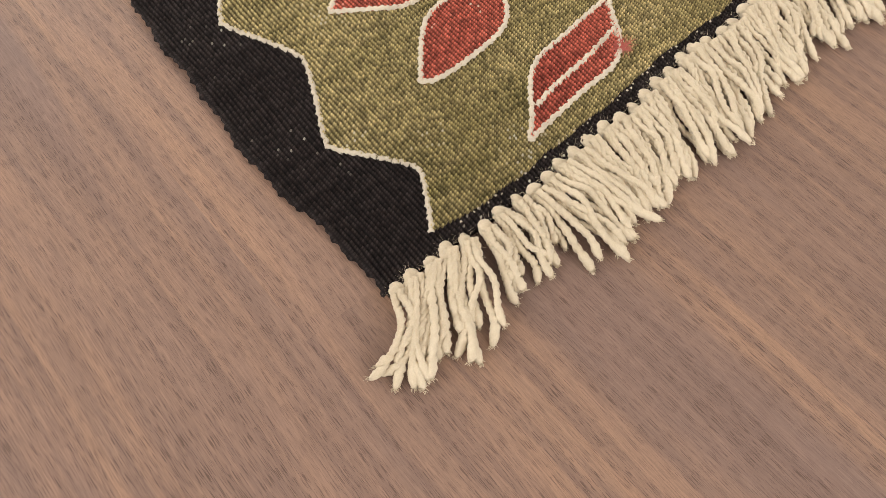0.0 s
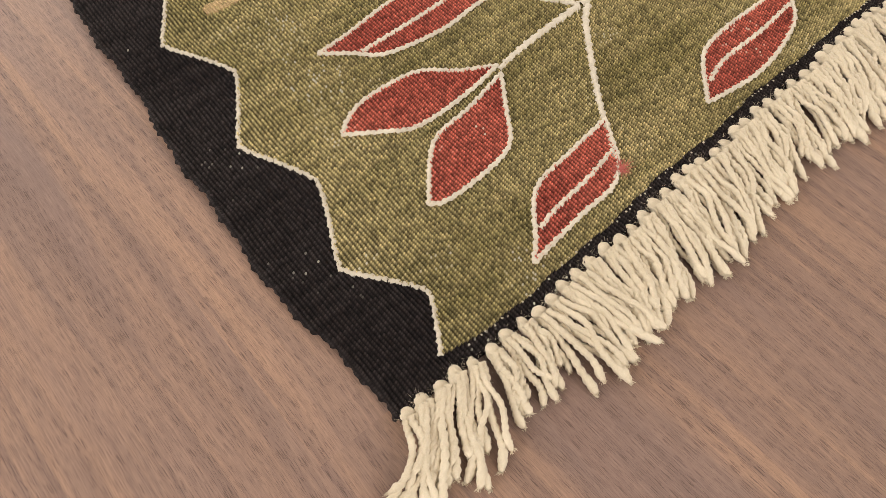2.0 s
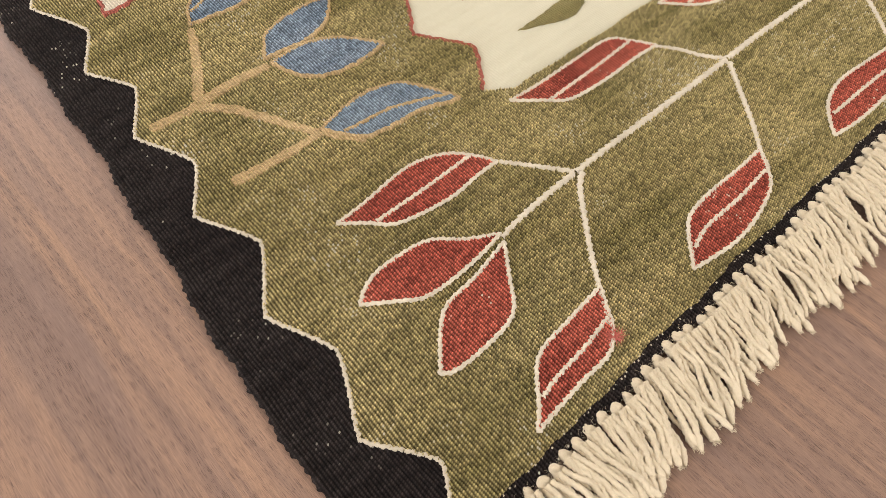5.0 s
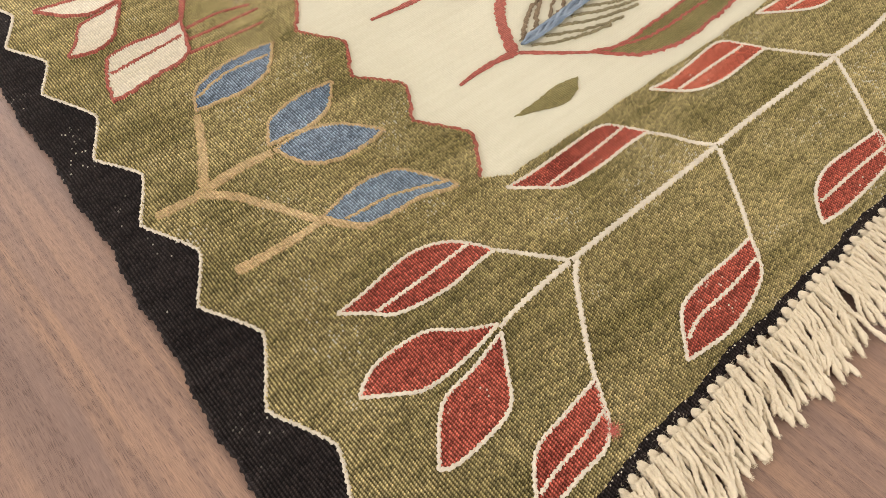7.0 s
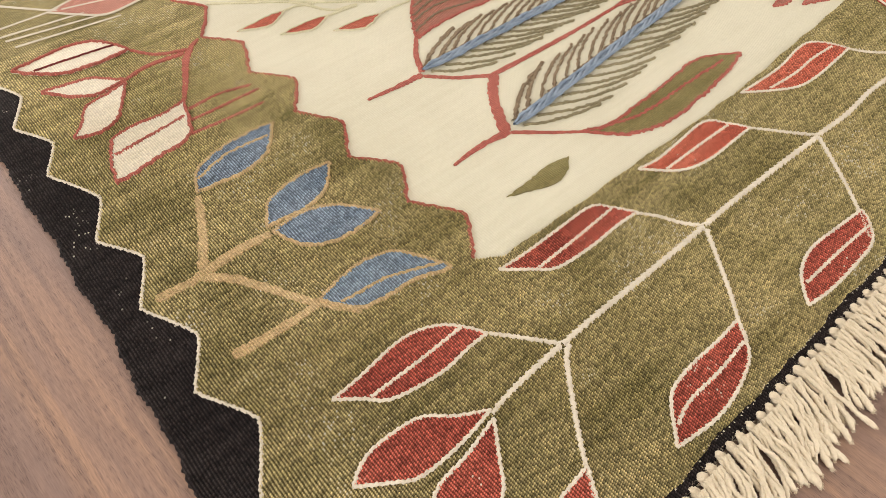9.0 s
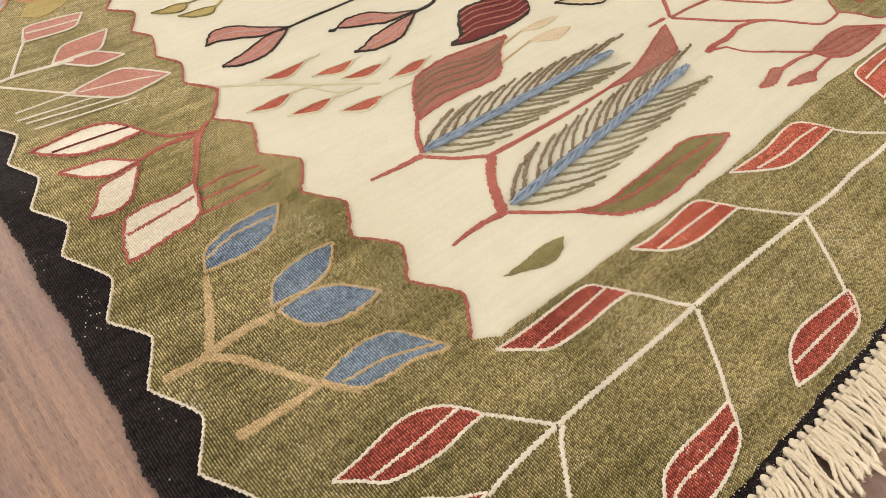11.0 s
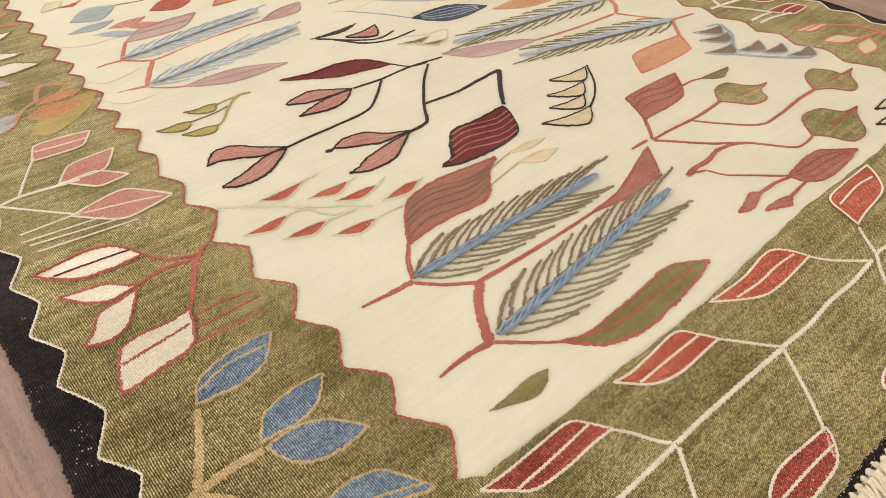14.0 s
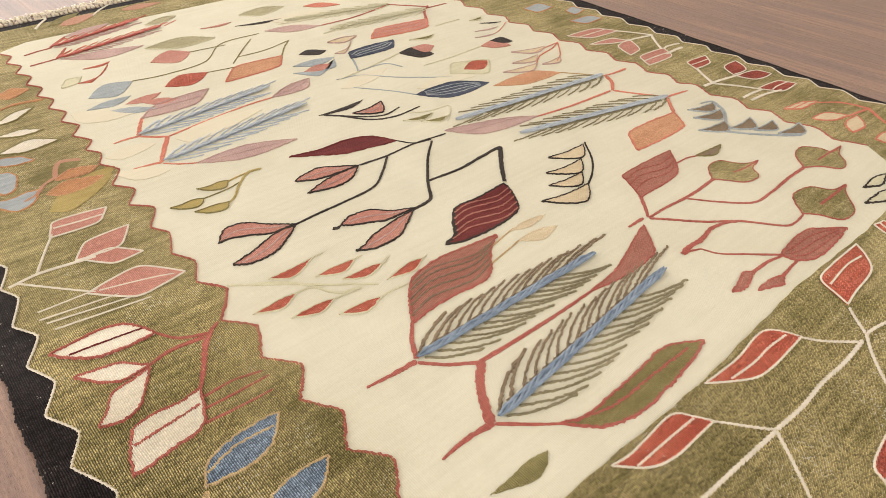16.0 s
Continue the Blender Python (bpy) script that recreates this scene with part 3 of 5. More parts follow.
# styles of leaves: fill, outline, outline radius, stripe colour, stripes, label
STYLE = {
    "red": ("red", "cord_cream", 0.0021, "cord_cream", 1, "madder-red leaf with cream outline and rib"),
    "red_plain": ("red", "cord_cream", 0.0021, None, 0, "plain madder-red leaf with cream outline"),
    "orange": ("orange", "cord_cream", 0.0021, "cord_cream", 1, "orange-red leaf with cream outline and rib"),
    "blue": ("blue", "tan", 0.0018, "tan", 1, "slate-blue leaf with tan outline and rib"),
    "blue_plain": ("blue", "tan", 0.0018, None, 0, "plain slate-blue leaf with tan outline"),
    "blue_light": ("blue_light", "tan", 0.0018, "tan", 1, "pale blue leaf with tan outline and rib"),
    "white_red": ("white", "rust", 0.0020, "rust", 1, "white leaf with rust-red outline and rib"),
    "white_dark_rib": ("white", "rust", 0.0020, "maroon", 1, "white leaf with rust-red outline and dark thread rib"),
    "white_plain": ("white", "rust", 0.0017, None, 0, "white leaf with rust-red outline"),
    "white_dark": ("white", "moss", 0.0022, None, 0, "white leaf with dark outline"),
    "pink": ("pink", "cord_cream", 0.0022, "cord_cream", 1, "pink leaf with cream outline and rib"),
    "pink_plain": ("pink", "cord_cream", 0.0022, None, 0, "pink leaf with cream outline"),
    "peach_plain": ("peach", "clay", 0.0020, None, 0, "faded orange leaf"),
    "slate_faded": ("slate", "peach", 0.0020, None, 0, "faded grey-blue leaf"),
    "buff": ("buff", "coral", 0.0022, "coral", 1, "buff leaf with coral outline and rib"),
    "buff_plain": ("buff", "coral", 0.0022, None, 0, "buff leaf with coral outline"),
    "buff_flat": ("buff", "mauve", 0.0014, None, 0, "buff leaf"),
    "red_olive": ("brick", "rust", 0.0022, "brown", 5, "rust-red leaf with olive ribs"),
    "tan_flat": ("buff", None, 0, None, 0, "pale tan leaf"),
    "brick": ("brick", "rust", 0.0020, None, 0, "brick-red leaf"),
    "brick_striped": ("brick", "rust", 0.0016, "rust", 3, "brick-red leaf with ribs"),
    "olive_red": ("moss", "rust", 0.0024, "rust", 1, "olive leaf with rust-red outline and rib"),
    "moss": ("moss", None, 0, None, 0, "small olive leaf"),
    "olive_head": ("olive_ground", "rust", 0.0011, None, 0, "round olive head with rust-red outline"),
    "brown_leaf": ("brown", "moss", 0.0016, None, 0, "small brown leaf"),
    "maroon": ("maroon", "black", 0.0022, "brick", 4, "maroon leaf with red ribs and charcoal outline"),
    "maroon_plain": ("maroon", "maroon", 0.0018, "brick", 1, "maroon leaf"),
    "pink_black": ("pink", "black", 0.0018, "mauve", 1, "pink leaf with charcoal outline"),
    "drop": ("orange", "straw", 0.0012, None, 0, "small red drop"),
    "olive_flat": ("sage", "straw", 0.0012, None, 0, "small olive leaf"),
    "tan_black": ("buff", "black", 0.0014, None, 0, "tan leaf with charcoal outline"),
    "black_flat": ("black", None, 0, None, 0, "charcoal leaf"),
    "dark_olive": ("moss", "straw", 0.0010, None, 0, "dark olive leaf"),
    "navy": ("navy", "navy", 0.0020, "slate", 4, "navy leaf with pale ribs"),
    "straw_leaf": ("straw", "straw", 0.0018, None, 0, "straw-coloured leaf"),
    "red_flat": ("orange", None, 0, None, 0, "plain red leaf"),
    "pink_flat": ("pink", None, 0, None, 0, "plain pink leaf"),
    "coral_flat": ("coral", None, 0, None, 0, "plain coral leaf"),
    "mauve": ("mauve", "mauve", 0.0016, "mauve", 1, "mauve leaf"),
    "mauve_pink": ("mauve", None, 0, None, 0, "dusty mauve leaf"),
    "clay": ("clay", "coral", 0.0022, None, 0, "clay-coloured leaf with coral outline"),
    "clay_plain": ("clay", None, 0, None, 0, "plain clay-coloured leaf"),
    "slate": ("slate", None, 0, None, 0, "grey-blue leaf"),
    "pink_red": ("pink", "coral", 0.0030, "coral", 2, "pink leaf with coral ribs"),
    "brown_drop": ("brown", "slate", 0.0016, None, 0, "brown drop with grey-blue outline"),
    "olive_black": ("straw", "black", 0.0020, None, 0, "straw-coloured leaf with charcoal outline"),
    "beige_flat": ("beige", None, 0, None, 0, "pale beige patch of undyed wool"),
    "salmon_flat": ("salmon", None, 0, None, 0, "faded salmon-pink leaf"),
    "gold_smear": ("gold", None, 0, None, 0, "mustard-coloured streak of dye"),
    "gold_flat": ("gold", "moss", 0.0010, None, 0, "mustard-coloured leaf"),
}
BAND = {
    "cream": "cord_cream", "tan": "tan", "rust": "rust", "peach": "peach", "coral": "coral", "tan_thin": "tan", "black": "black",
    "straw": "straw", "gold": "gold", "salmon": "salmon", "slate_thin": "slate", "moss_thin": "moss", "slate_stem": "slate",
}


def lie(*points):
    """Where a motif lies: on the modelled beads of the olive corner, or right on the flat cloth beyond."""
    x, y = min(p[0] for p in points), min(p[1] for p in points)
    return LEAF if x < NEAR_X and y < NEAR_Y and (max(p[1] for p in points) < 0.31 or max(p[0] for p in points) < 0.35) else IVORY + 0.0007


def swell(t, at, straight):
    u = t / at if t < at else (1 - t) / (1 - at)
    return straight * u + (1 - straight) * math.sin(u * math.pi / 2)


def leaf(style, base, tip, side_a, side_b, ribs=(), stripes=0, slant=()):
    """A woven leaf from base to tip. Each side bows through stations (share of the length, distance from the axis)."""
    fill, edge, radius, rib, _, label = STYLE[style]
    base, tip = Vector(base), Vector(tip)
    d = tip - base
    n = Vector((-d.y, d.x)).normalized()

    def at(t, w):
        return base + d * t + n * w

    size = min(0.004, d.length / 16)
    one = resample([base, *(at(*q) for q in side_a), tip], size)
    two = resample([base, *(at(*q) for q in side_b), tip], size)
    LAYER[1] += 0.000006
    low = lie(base, tip)
    z = low + LAYER[1]
    if edge != "cord_cream":
        fray = 0.0006 if edge else 0.0011
        one = one[:1] + [q + n * random.uniform(-fray, fray) for q in one[1:-1]] + one[-1:]
        two = two[:1] + [q + n * random.uniform(-fray, fray) for q in two[1:-1]] + two[-1:]
    shape = [tuple(q) for q in one + two[::-1][1:-1]]
    body = sheet("leaf", shape, z, M[fill], rug, label, 0.0026)
    xs, ys = [q[0] for q in shape], [q[1] for q in shape]
    if low == LEAF:
        for fine in (True, False):
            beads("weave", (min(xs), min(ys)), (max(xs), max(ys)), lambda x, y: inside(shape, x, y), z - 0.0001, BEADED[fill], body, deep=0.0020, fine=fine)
    step = step_for([base, tip])
    ring = one + two[::-1][1:-1] + [one[0]]
    if edge == "cord_cream":
        cord("outline", even(ring, step)[:-1], radius, radius, z + (0.0011 if low == LEAF else 0.0003), M[edge], body, closed=True)
    elif edge:
        woven_line("outline", even(ring, max(step, 0.0028))[:-1], radius * 1.05, z + (0.0016 if low == LEAF else 0.0004), M[edge], body, closed=True)
    lines, width = [[at(*q) for q in r] for r in ribs], radius * (0.5 if style == "white_dark_rib" else 1.05)
    if stripes:
        k, width = 12, max(radius, 0.0012) * 0.8
        p, q = even(one, d.length / k / 3), even(two, d.length / k / 3)
        for f in range(1, stripes + 1):
            f /= stripes + 1
            if slant:  # stripes that run from a stretch of one side to a stretch of the other
                a, b = (side[min(len(side) - 1, round((len(side) - 1) * (lo + (hi - lo) * f)))] for side, lo, hi in ((p, *slant[:2]), (q, *slant[2:])))
                bow = (b - a).orthogonal() * 0.05
                lines.append([a, a.lerp(b, 0.3) + bow, a.lerp(b, 0.7) - bow, b])
                continue
            lines.append([p[round((len(p) - 1) * t)].lerp(q[round((len(q) - 1) * t)], f) for t in (0.12, 0.3, 0.5, 0.7, 0.88)])
    for line in lines:
        if rib == "cord_cream":
            cord("rib", resample(line, step), width, width, z + (0.0011 if low == LEAF else 0.0003), M[rib], body)
        elif rib:
            woven_line("rib", resample(line, max(step, 0.0028)), width, z + (0.0016 if low == LEAF else 0.0005), M[rib], body)
    return body


POINTED = ("red", "orange", "blue", "blue_light", "pink", "pink_plain", "clay", "pink_red", "buff", "straw_leaf", "peach_plain", "slate_faded", "white_dark", "olive_black")


def small_leaf(style, x0, y0, x1, y1, pa, wa, pb, wb, stripes=None):
    """A leaf whose sides each swell once, to their own width at their own place along it."""
    ribs = STYLE[style][4] if stripes is None else stripes
    straight = 0.55 if style in POINTED else 0.2
    sides = [[(t, w * swell(t, p, straight)) for t in (p * 0.5, p, p + (1 - p) * 0.5)] for p, w in ((pa, wa), (pb, wb))]
    lines = ()
    if ribs == 1 and abs(pa - pb) > 0.12:  # a slanted leaf: its rib runs with the long sides
        (p0, w0), (p1, w1) = sorted(((pa, wa), (pb, wb)))
        lines, ribs = (((p0 * 0.6, w0 * 0.55), (0.5, (w0 + w1) * 0.2), (p1 + (1 - p1) * 0.5, w1 * 0.5)),), 0
    return leaf(style, (x0, y0), (x1, y1), sides[0], sides[1], lines, ribs)


def stem(style, w0, w1, *points):
    """A stalk woven or stitched along a smooth line."""
    line = resample(points, step_for(points))
    if style == "cream":
        return cord("stalk", line, w0 * 0.5, w1 * 0.5, lie(*points), M["cord_cream"], rug, "cream stitched stalk")
    colour = BAND[style]
    names = {"tan": "tan", "rust": "rust-red", "peach": "faded orange", "coral": "coral", "black": "charcoal", "straw": "straw-coloured", "gold": "mustard", "salmon": "faded salmon", "slate": "grey-blue", "moss": "olive"}
    line = resample(points, max(0.0032, step_for(points)))
    LAYER[0] += 0.00002
    return ribbon("stalk", line, w0, w1, lie(*points) + 0.0003 + LAYER[0] % 0.0008, M[colour], rug, names[colour] + " woven stalk")


PLUME = {
    "blue_plume": ("cord_blue", "brown", "khaki", "blue braided yarn plume with brown and khaki barbs"),
    "grey_plume": ("cord_grey", "khaki", "khaki", "grey-blue braided yarn plume with khaki barbs"),
    "grey_plume2": ("cord_grey", "cord_grey", "cord_grey", "grey-blue braided yarn plume"),
    "red_plume": ("cord_red", "coral", "mauve", "faded red braided yarn plume"),
    "straw_plume": ("straw", "straw", "straw", "straw-coloured plume"),
}


def feather(style, x0, y0, x1, y1, width, count):
    """A plume: three braided yarns for the shaft and stitched barbs that sweep forward on both sides."""
    shaft, barb_a, barb_b, label = PLUME[style]
    base, tip = Vector((x0, y0)), Vector((x1, y1))
    d = tip - base
    length, u = d.length, d.normalized()
    n = Vector((-u.y, u.x))
    step = 0.0025 if y0 + 0.5 * x0 < 1.0 else 0.005
    plume = tagged(new("plume"), label)
    plume.parent = rug
    rings = round(length * 0.97 / step)
    fat = 1.0 if y0 < 0.7 else 0.75
    for k in range(5):
        verts, faces, sides = [], [], 6
        for i in range(rings + 1):
            s = length * 0.97 * i / rings
            ph = 2 * math.pi * (s / 0.085 + k / 5)
            fade = min(1.0, 0.35 + s / 0.03) * min(1.0, 0.35 + (length - s) / 0.06)
            c = base + u * s + n * (0.0056 * fat * math.sin(ph) * fade)
            z = IVORY + 0.0042 + 0.0016 * math.cos(ph + 0.6 * k)
            r = 0.0029 * fat * fade
            for j in range(sides):
                a = 2 * math.pi * j / sides
                q = c + n * (math.cos(a) * r)
                verts.append((q.x, q.y, z + math.sin(a) * r * 0.75))
        for i in range(rings):
            for j in range(sides):
                faces.append((i * sides + j, i * sides + (j + 1) % sides, (i + 1) * sides + (j + 1) % sides, (i + 1) * sides + j))
        part("strand", mesh_from("strand", verts, faces, M[shaft]), plume)
    under = [base + u * (length * t) + n * 0.004 for t in (0.06, 0.3, 0.6, 0.80)]
    ribbon("ground_band", resample(under, 0.004), 0.016, 0.020, IVORY + 0.0008, M[barb_a], plume)
    for side, colour in ((1, barb_a), (-1, barb_b)):
        for i in range(count if side > 0 else count - 1):
            f = i / (count - 1)
            s = length * (0.02 + 0.80 * f)
            reach = width * (0.98 + 0.18 * math.sin(math.pi * f) + (0.40 * f**3 if side > 0 else 0)) * random.uniform(0.92, 1.08)
            lean = width * (0.55 - (0.24 if side > 0 else 0.14) * f * f) * random.uniform(0.94, 1.06) - 0.006
            a = base + u * s + n * side * 0.006
            line = [a, a + u * reach * 0.32 + n * side * lean * 0.46, a + u * reach * 0.68 + n * side * lean * 0.80, a + u * reach + n * side * lean]
            woven_line("barb", resample(line, max(step, 0.0030)), (0.0015 if base.y > 0.7 else 0.0022) if i > 1 or side < 0 else 0.0028, IVORY + 0.0014, M[colour], plume)


# the red-leaved vine along the fringed end
stem("cream", 0.0050, 0.0075, (0.2131, 0.1467), (0.2322, 0.1505), (0.2664, 0.1534), (0.3080, 0.1548))
stem("cream", 0.0070, 0.0075, (0.3100, 0.1546), (0.3509, 0.1554), (0.4080, 0.1551), (0.4691, 0.1549), (0.5279, 0.1553))
stem("cream", 0.0070, 0.0075, (0.5302, 0.1555), (0.5772, 0.1563), (0.6604, 0.1545), (0.7494, 0.1516))
stem("cream", 0.0060, 0.0045, (0.3094, 0.1560), (0.2952, 0.1741), (0.2790, 0.1941), (0.2649, 0.2105))
stem("cream", 0.0065, 0.0045, (0.3139, 0.1508), (0.2998, 0.1398), (0.2728, 0.1081), (0.2488, 0.0777), (0.2262, 0.0452), (0.2158, 0.0283))
stem("cream", 0.0060, 0.0045, (0.5293, 0.1563), (0.5147, 0.1752), (0.5043, 0.1962), (0.4895, 0.2155))
stem("cream", 0.0065, 0.0045, (0.5272, 0.1506), (0.5053, 0.1235), (0.4759, 0.0869), (0.4532, 0.0622), (0.4425, 0.0460))
stem("cream", 0.0060, 0.0045, (0.7512, 0.1527), (0.7309, 0.1768), (0.7155, 0.1968), (0.7007, 0.2136))
stem("cream", 0.0060, 0.0045, (0.7481, 0.1487), (0.7212, 0.1144), (0.6892, 0.0765), (0.6628, 0.0493), (0.6450, 0.0330))
stem("cream", 0.0070, 0.0070, (0.7504, 0.1527), (0.8150, 0.1498), (0.8766, 0.1533), (0.9394, 0.1513), (1.0048, 0.1548))
stem("cream", 0.0060, 0.0045, (0.9980, 0.1580), (0.9740, 0.1786), (0.9551, 0.1974), (0.9423, 0.2173))
stem("cream", 0.0060, 0.0050, (1.0252, 0.1591), (1.0459, 0.1828), (1.0642, 0.2016))
stem("cream", 0.0060, 0.0060, (1.0227, 0.1580), (1.0498, 0.1547), (1.1030, 0.1434), (1.1726, 0.1285))
stem("cream", 0.0060, 0.0050, (1.0234, 0.1574), (0.9851, 0.1309), (0.9364, 0.0870), (0.9196, 0.0617))
leaf("red", (0.2386, 0.0624), (0.1177, 0.0121), ((0.30, -0.0116), (0.59, -0.0207), (0.88, -0.0052),), ((0.11, 0.0099), (0.23, 0.0205), (0.40, 0.0248), (0.62, 0.0147), (0.86, 0.0051),), ribs=(((0.18, 0.0141), (0.41, 0.0074), (0.67, -0.0032), (0.81, -0.0062),),))
leaf("red_plain", (0.2112, 0.1425), (0.0957, 0.0892), ((0.31, -0.0083), (0.56, -0.0183), (0.73, -0.0150),), ((0.27, 0.0186), (0.41, 0.0284), (0.55, 0.0295), (0.80, 0.0184), (0.95, 0.0084),))
leaf("red_plain", (0.2143, 0.1502), (0.0869, 0.1728), ((0.22, -0.0105), (0.38, -0.0229), (0.53, -0.0254), (0.79, -0.0203), (0.93, -0.0101),), ((0.20, 0.0094), (0.46, 0.0178), (0.65, 0.0197), (0.78, 0.0130),))
leaf("red", (0.2656, 0.2082), (0.1191, 0.2462), ((0.08, -0.0129), (0.24, -0.0279), (0.48, -0.0291), (0.83, -0.0085),), ((0.15, 0.0064), (0.37, 0.0181), (0.69, 0.0222), (0.85, 0.0103),), ribs=(((0.12, -0.0164), (0.44, -0.0019), (0.80, 0.0125),),))
leaf("red", (0.4537, 0.0643), (0.3071, 0.0243), ((0.20, -0.0067), (0.46, -0.0180), (0.67, -0.0230), (0.80, -0.0171), (0.92, -0.0066),), ((0.11, 0.0126), (0.24, 0.0226), (0.49, 0.0241), (0.71, 0.0185), (0.88, 0.0084),), ribs=(((0.14, 0.0124), (0.41, 0.0049), (0.70, -0.0068), (0.88, -0.0071),),))
leaf("red", (0.4913, 0.2140), (0.3269, 0.2538), ((0.11, -0.0168), (0.23, -0.0290), (0.52, -0.0180), (0.80, -0.0062),), ((0.19, 0.0066), (0.42, 0.0172), (0.69, 0.0241), (0.84, 0.0133),), ribs=(((0.13, -0.0161), (0.43, -0.0008), (0.79, 0.0159),),))
leaf("red", (0.6754, 0.0582), (0.5197, 0.0288), ((0.25, -0.0113), (0.54, -0.0230), (0.76, -0.0211), (0.92, -0.0091),), ((0.07, 0.0107), (0.25, 0.0231), (0.50, 0.0191), (0.79, 0.0105),), ribs=(((0.12, 0.0130), (0.47, 0.0002), (0.85, -0.0116),),))
leaf("orange", (0.7017, 0.2128), (0.5446, 0.2545), ((0.11, -0.0163), (0.26, -0.0318), (0.59, -0.0153), (0.82, -0.0033),), ((0.25, 0.0120), (0.51, 0.0230), (0.75, 0.0219),), ribs=(((0.13, -0.0145), (0.43, -0.0027), (0.83, 0.0144),),))
leaf("orange", (0.9423, 0.2173), (0.7510, 0.2572), ((0.07, -0.0193), (0.17, -0.0341), (0.30, -0.0327), (0.58, -0.0144), (0.80, -0.0059),), ((0.19, 0.0102), (0.44, 0.0225), (0.63, 0.0259), (0.81, 0.0156),), ribs=(((0.09, -0.0136), (0.31, -0.0072), (0.54, 0.0044), (0.81, 0.0116),),))
leaf("orange", (1.0704, 0.2066), (1.2427, 0.2716), ((0.09, 0.0165), (0.26, 0.0441), (0.53, 0.0323), (0.76, 0.0169),), ((0.21, -0.0083), (0.61, -0.0274), (0.84, -0.0174),), ribs=(((0.21, 0.0295), (0.59, 0.0100), (0.81, -0.0097),),))
stem("cream", 0.0065, 0.0060, (1.172, 0.130), (1.240, 0.118), (1.330, 0.120))
small_leaf("red", 0.919, 0.062, 0.765, 0.007, 0.42, 0.029, 0.75, -0.028)
small_leaf("orange", 1.331, 0.220, 1.333, 0.279, 0.23, 0.016, 0.88, -0.028)

# tan twig with slate-blue leaves in the olive band
stem("tan", 0.0110, 0.0120, (0.0545, 0.4420), (0.0902, 0.4402), (0.1113, 0.4427), (0.1428, 0.4447), (0.1829, 0.4435))
stem("tan", 0.0125, 0.0090, (0.1072, 0.4463), (0.1324, 0.4924), (0.1539, 0.5390))
stem("tan", 0.0110, 0.0090, (0.0992, 0.4399), (0.1213, 0.4198), (0.1433, 0.3849), (0.1657, 0.3427), (0.1967, 0.3051))
stem("tan", 0.0115, 0.0090, (0.0778, 0.3405), (0.1068, 0.3381), (0.1367, 0.3373), (0.1693, 0.3369))
leaf("blue", (0.1552, 0.5436), (0.2798, 0.5894), ((0.21, 0.0233), (0.53, 0.0232), (0.81, 0.0121),), ((0.20, -0.0123), (0.41, -0.0249), (0.69, -0.0243),), ribs=(((0.12, 0.0122), (0.46, 0.0113), (0.84, -0.0090),),))
leaf("blue_plain", (0.1847, 0.4517), (0.2905, 0.4891), ((0.24, 0.0196), (0.43, 0.0216), (0.73, 0.0149),), ((0.19, -0.0099), (0.44, -0.0204), (0.71, -0.0179),))
leaf("blue_plain", (0.1868, 0.4433), (0.2869, 0.3929), ((0.32, 0.0193), (0.61, 0.0205), (0.86, 0.0092),), ((0.19, -0.0214), (0.40, -0.0299), (0.70, -0.0222),))
leaf("blue_light", (0.1709, 0.3409), (0.2948, 0.2864), ((0.24, 0.0242), (0.43, 0.0354), (0.64, 0.0359), (0.82, 0.0204),), ((0.25, -0.0195), (0.45, -0.0162), (0.69, -0.0041),), ribs=(((0.15, -0.0092), (0.50, 0.0060), (0.92, 0.0088),),))

# white-leaved twig outlined in red
stem("rust", 0.0045, 0.0100, (0.2988, 0.8002), (0.2802, 0.7873), (0.2616, 0.7646))
stem("rust", 0.0100, 0.0060, (0.2654, 0.7721), (0.2380, 0.7219), (0.2186, 0.6914))
stem("rust", 0.0055, 0.0030, (0.2762, 0.7874), (0.2400, 0.8050), (0.2183, 0.8371))
stem("rust", 0.0070, 0.0045, (0.2682, 0.7831), (0.2210, 0.7886), (0.1853, 0.7794))
leaf("white_dark_rib", (0.2183, 0.8371), (0.0843, 0.8879), ((0.14, -0.0190), (0.29, -0.0336), (0.51, -0.0335), (0.78, -0.0164),), ((0.20, 0.0138), (0.34, 0.0197), (0.55, 0.0261), (0.81, 0.0147),), ribs=(((0.12, -0.0153), (0.51, -0.0022), (0.81, 0.0096),),))
leaf("white_plain", (0.1853, 0.7794), (0.0961, 0.8219), ((0.36, -0.0120), (0.55, -0.0116), (0.79, -0.0053),), ((0.13, 0.0101), (0.34, 0.0223), (0.63, 0.0176),))
leaf("white_plain", (0.1841, 0.7733), (0.0919, 0.7125), ((0.28, -0.0114), (0.51, -0.0199), (0.77, -0.0071),), ((0.34, 0.0169), (0.58, 0.0273), (0.82, 0.0227),))
leaf("white_red", (0.2193, 0.6937), (0.0966, 0.6138), ((0.17, -0.0085), (0.36, -0.0294), (0.57, -0.0415), (0.75, -0.0293),), ((0.18, 0.0224), (0.39, 0.0383), (0.65, 0.0231), (0.89, 0.0096),), ribs=(((0.17, 0.0160), (0.42, -0.0021), (0.74, -0.0249),),))
stem("rust", 0.0042, 0.0026, (0.2174, 0.6764), (0.2594, 0.6786), (0.2994, 0.6692))
stem("rust", 0.0042, 0.0026, (0.2086, 0.6562), (0.2578, 0.6558), (0.3031, 0.6560))
stem("rust", 0.0042, 0.0026, (0.1982, 0.6340), (0.2437, 0.6306), (0.2941, 0.6294))

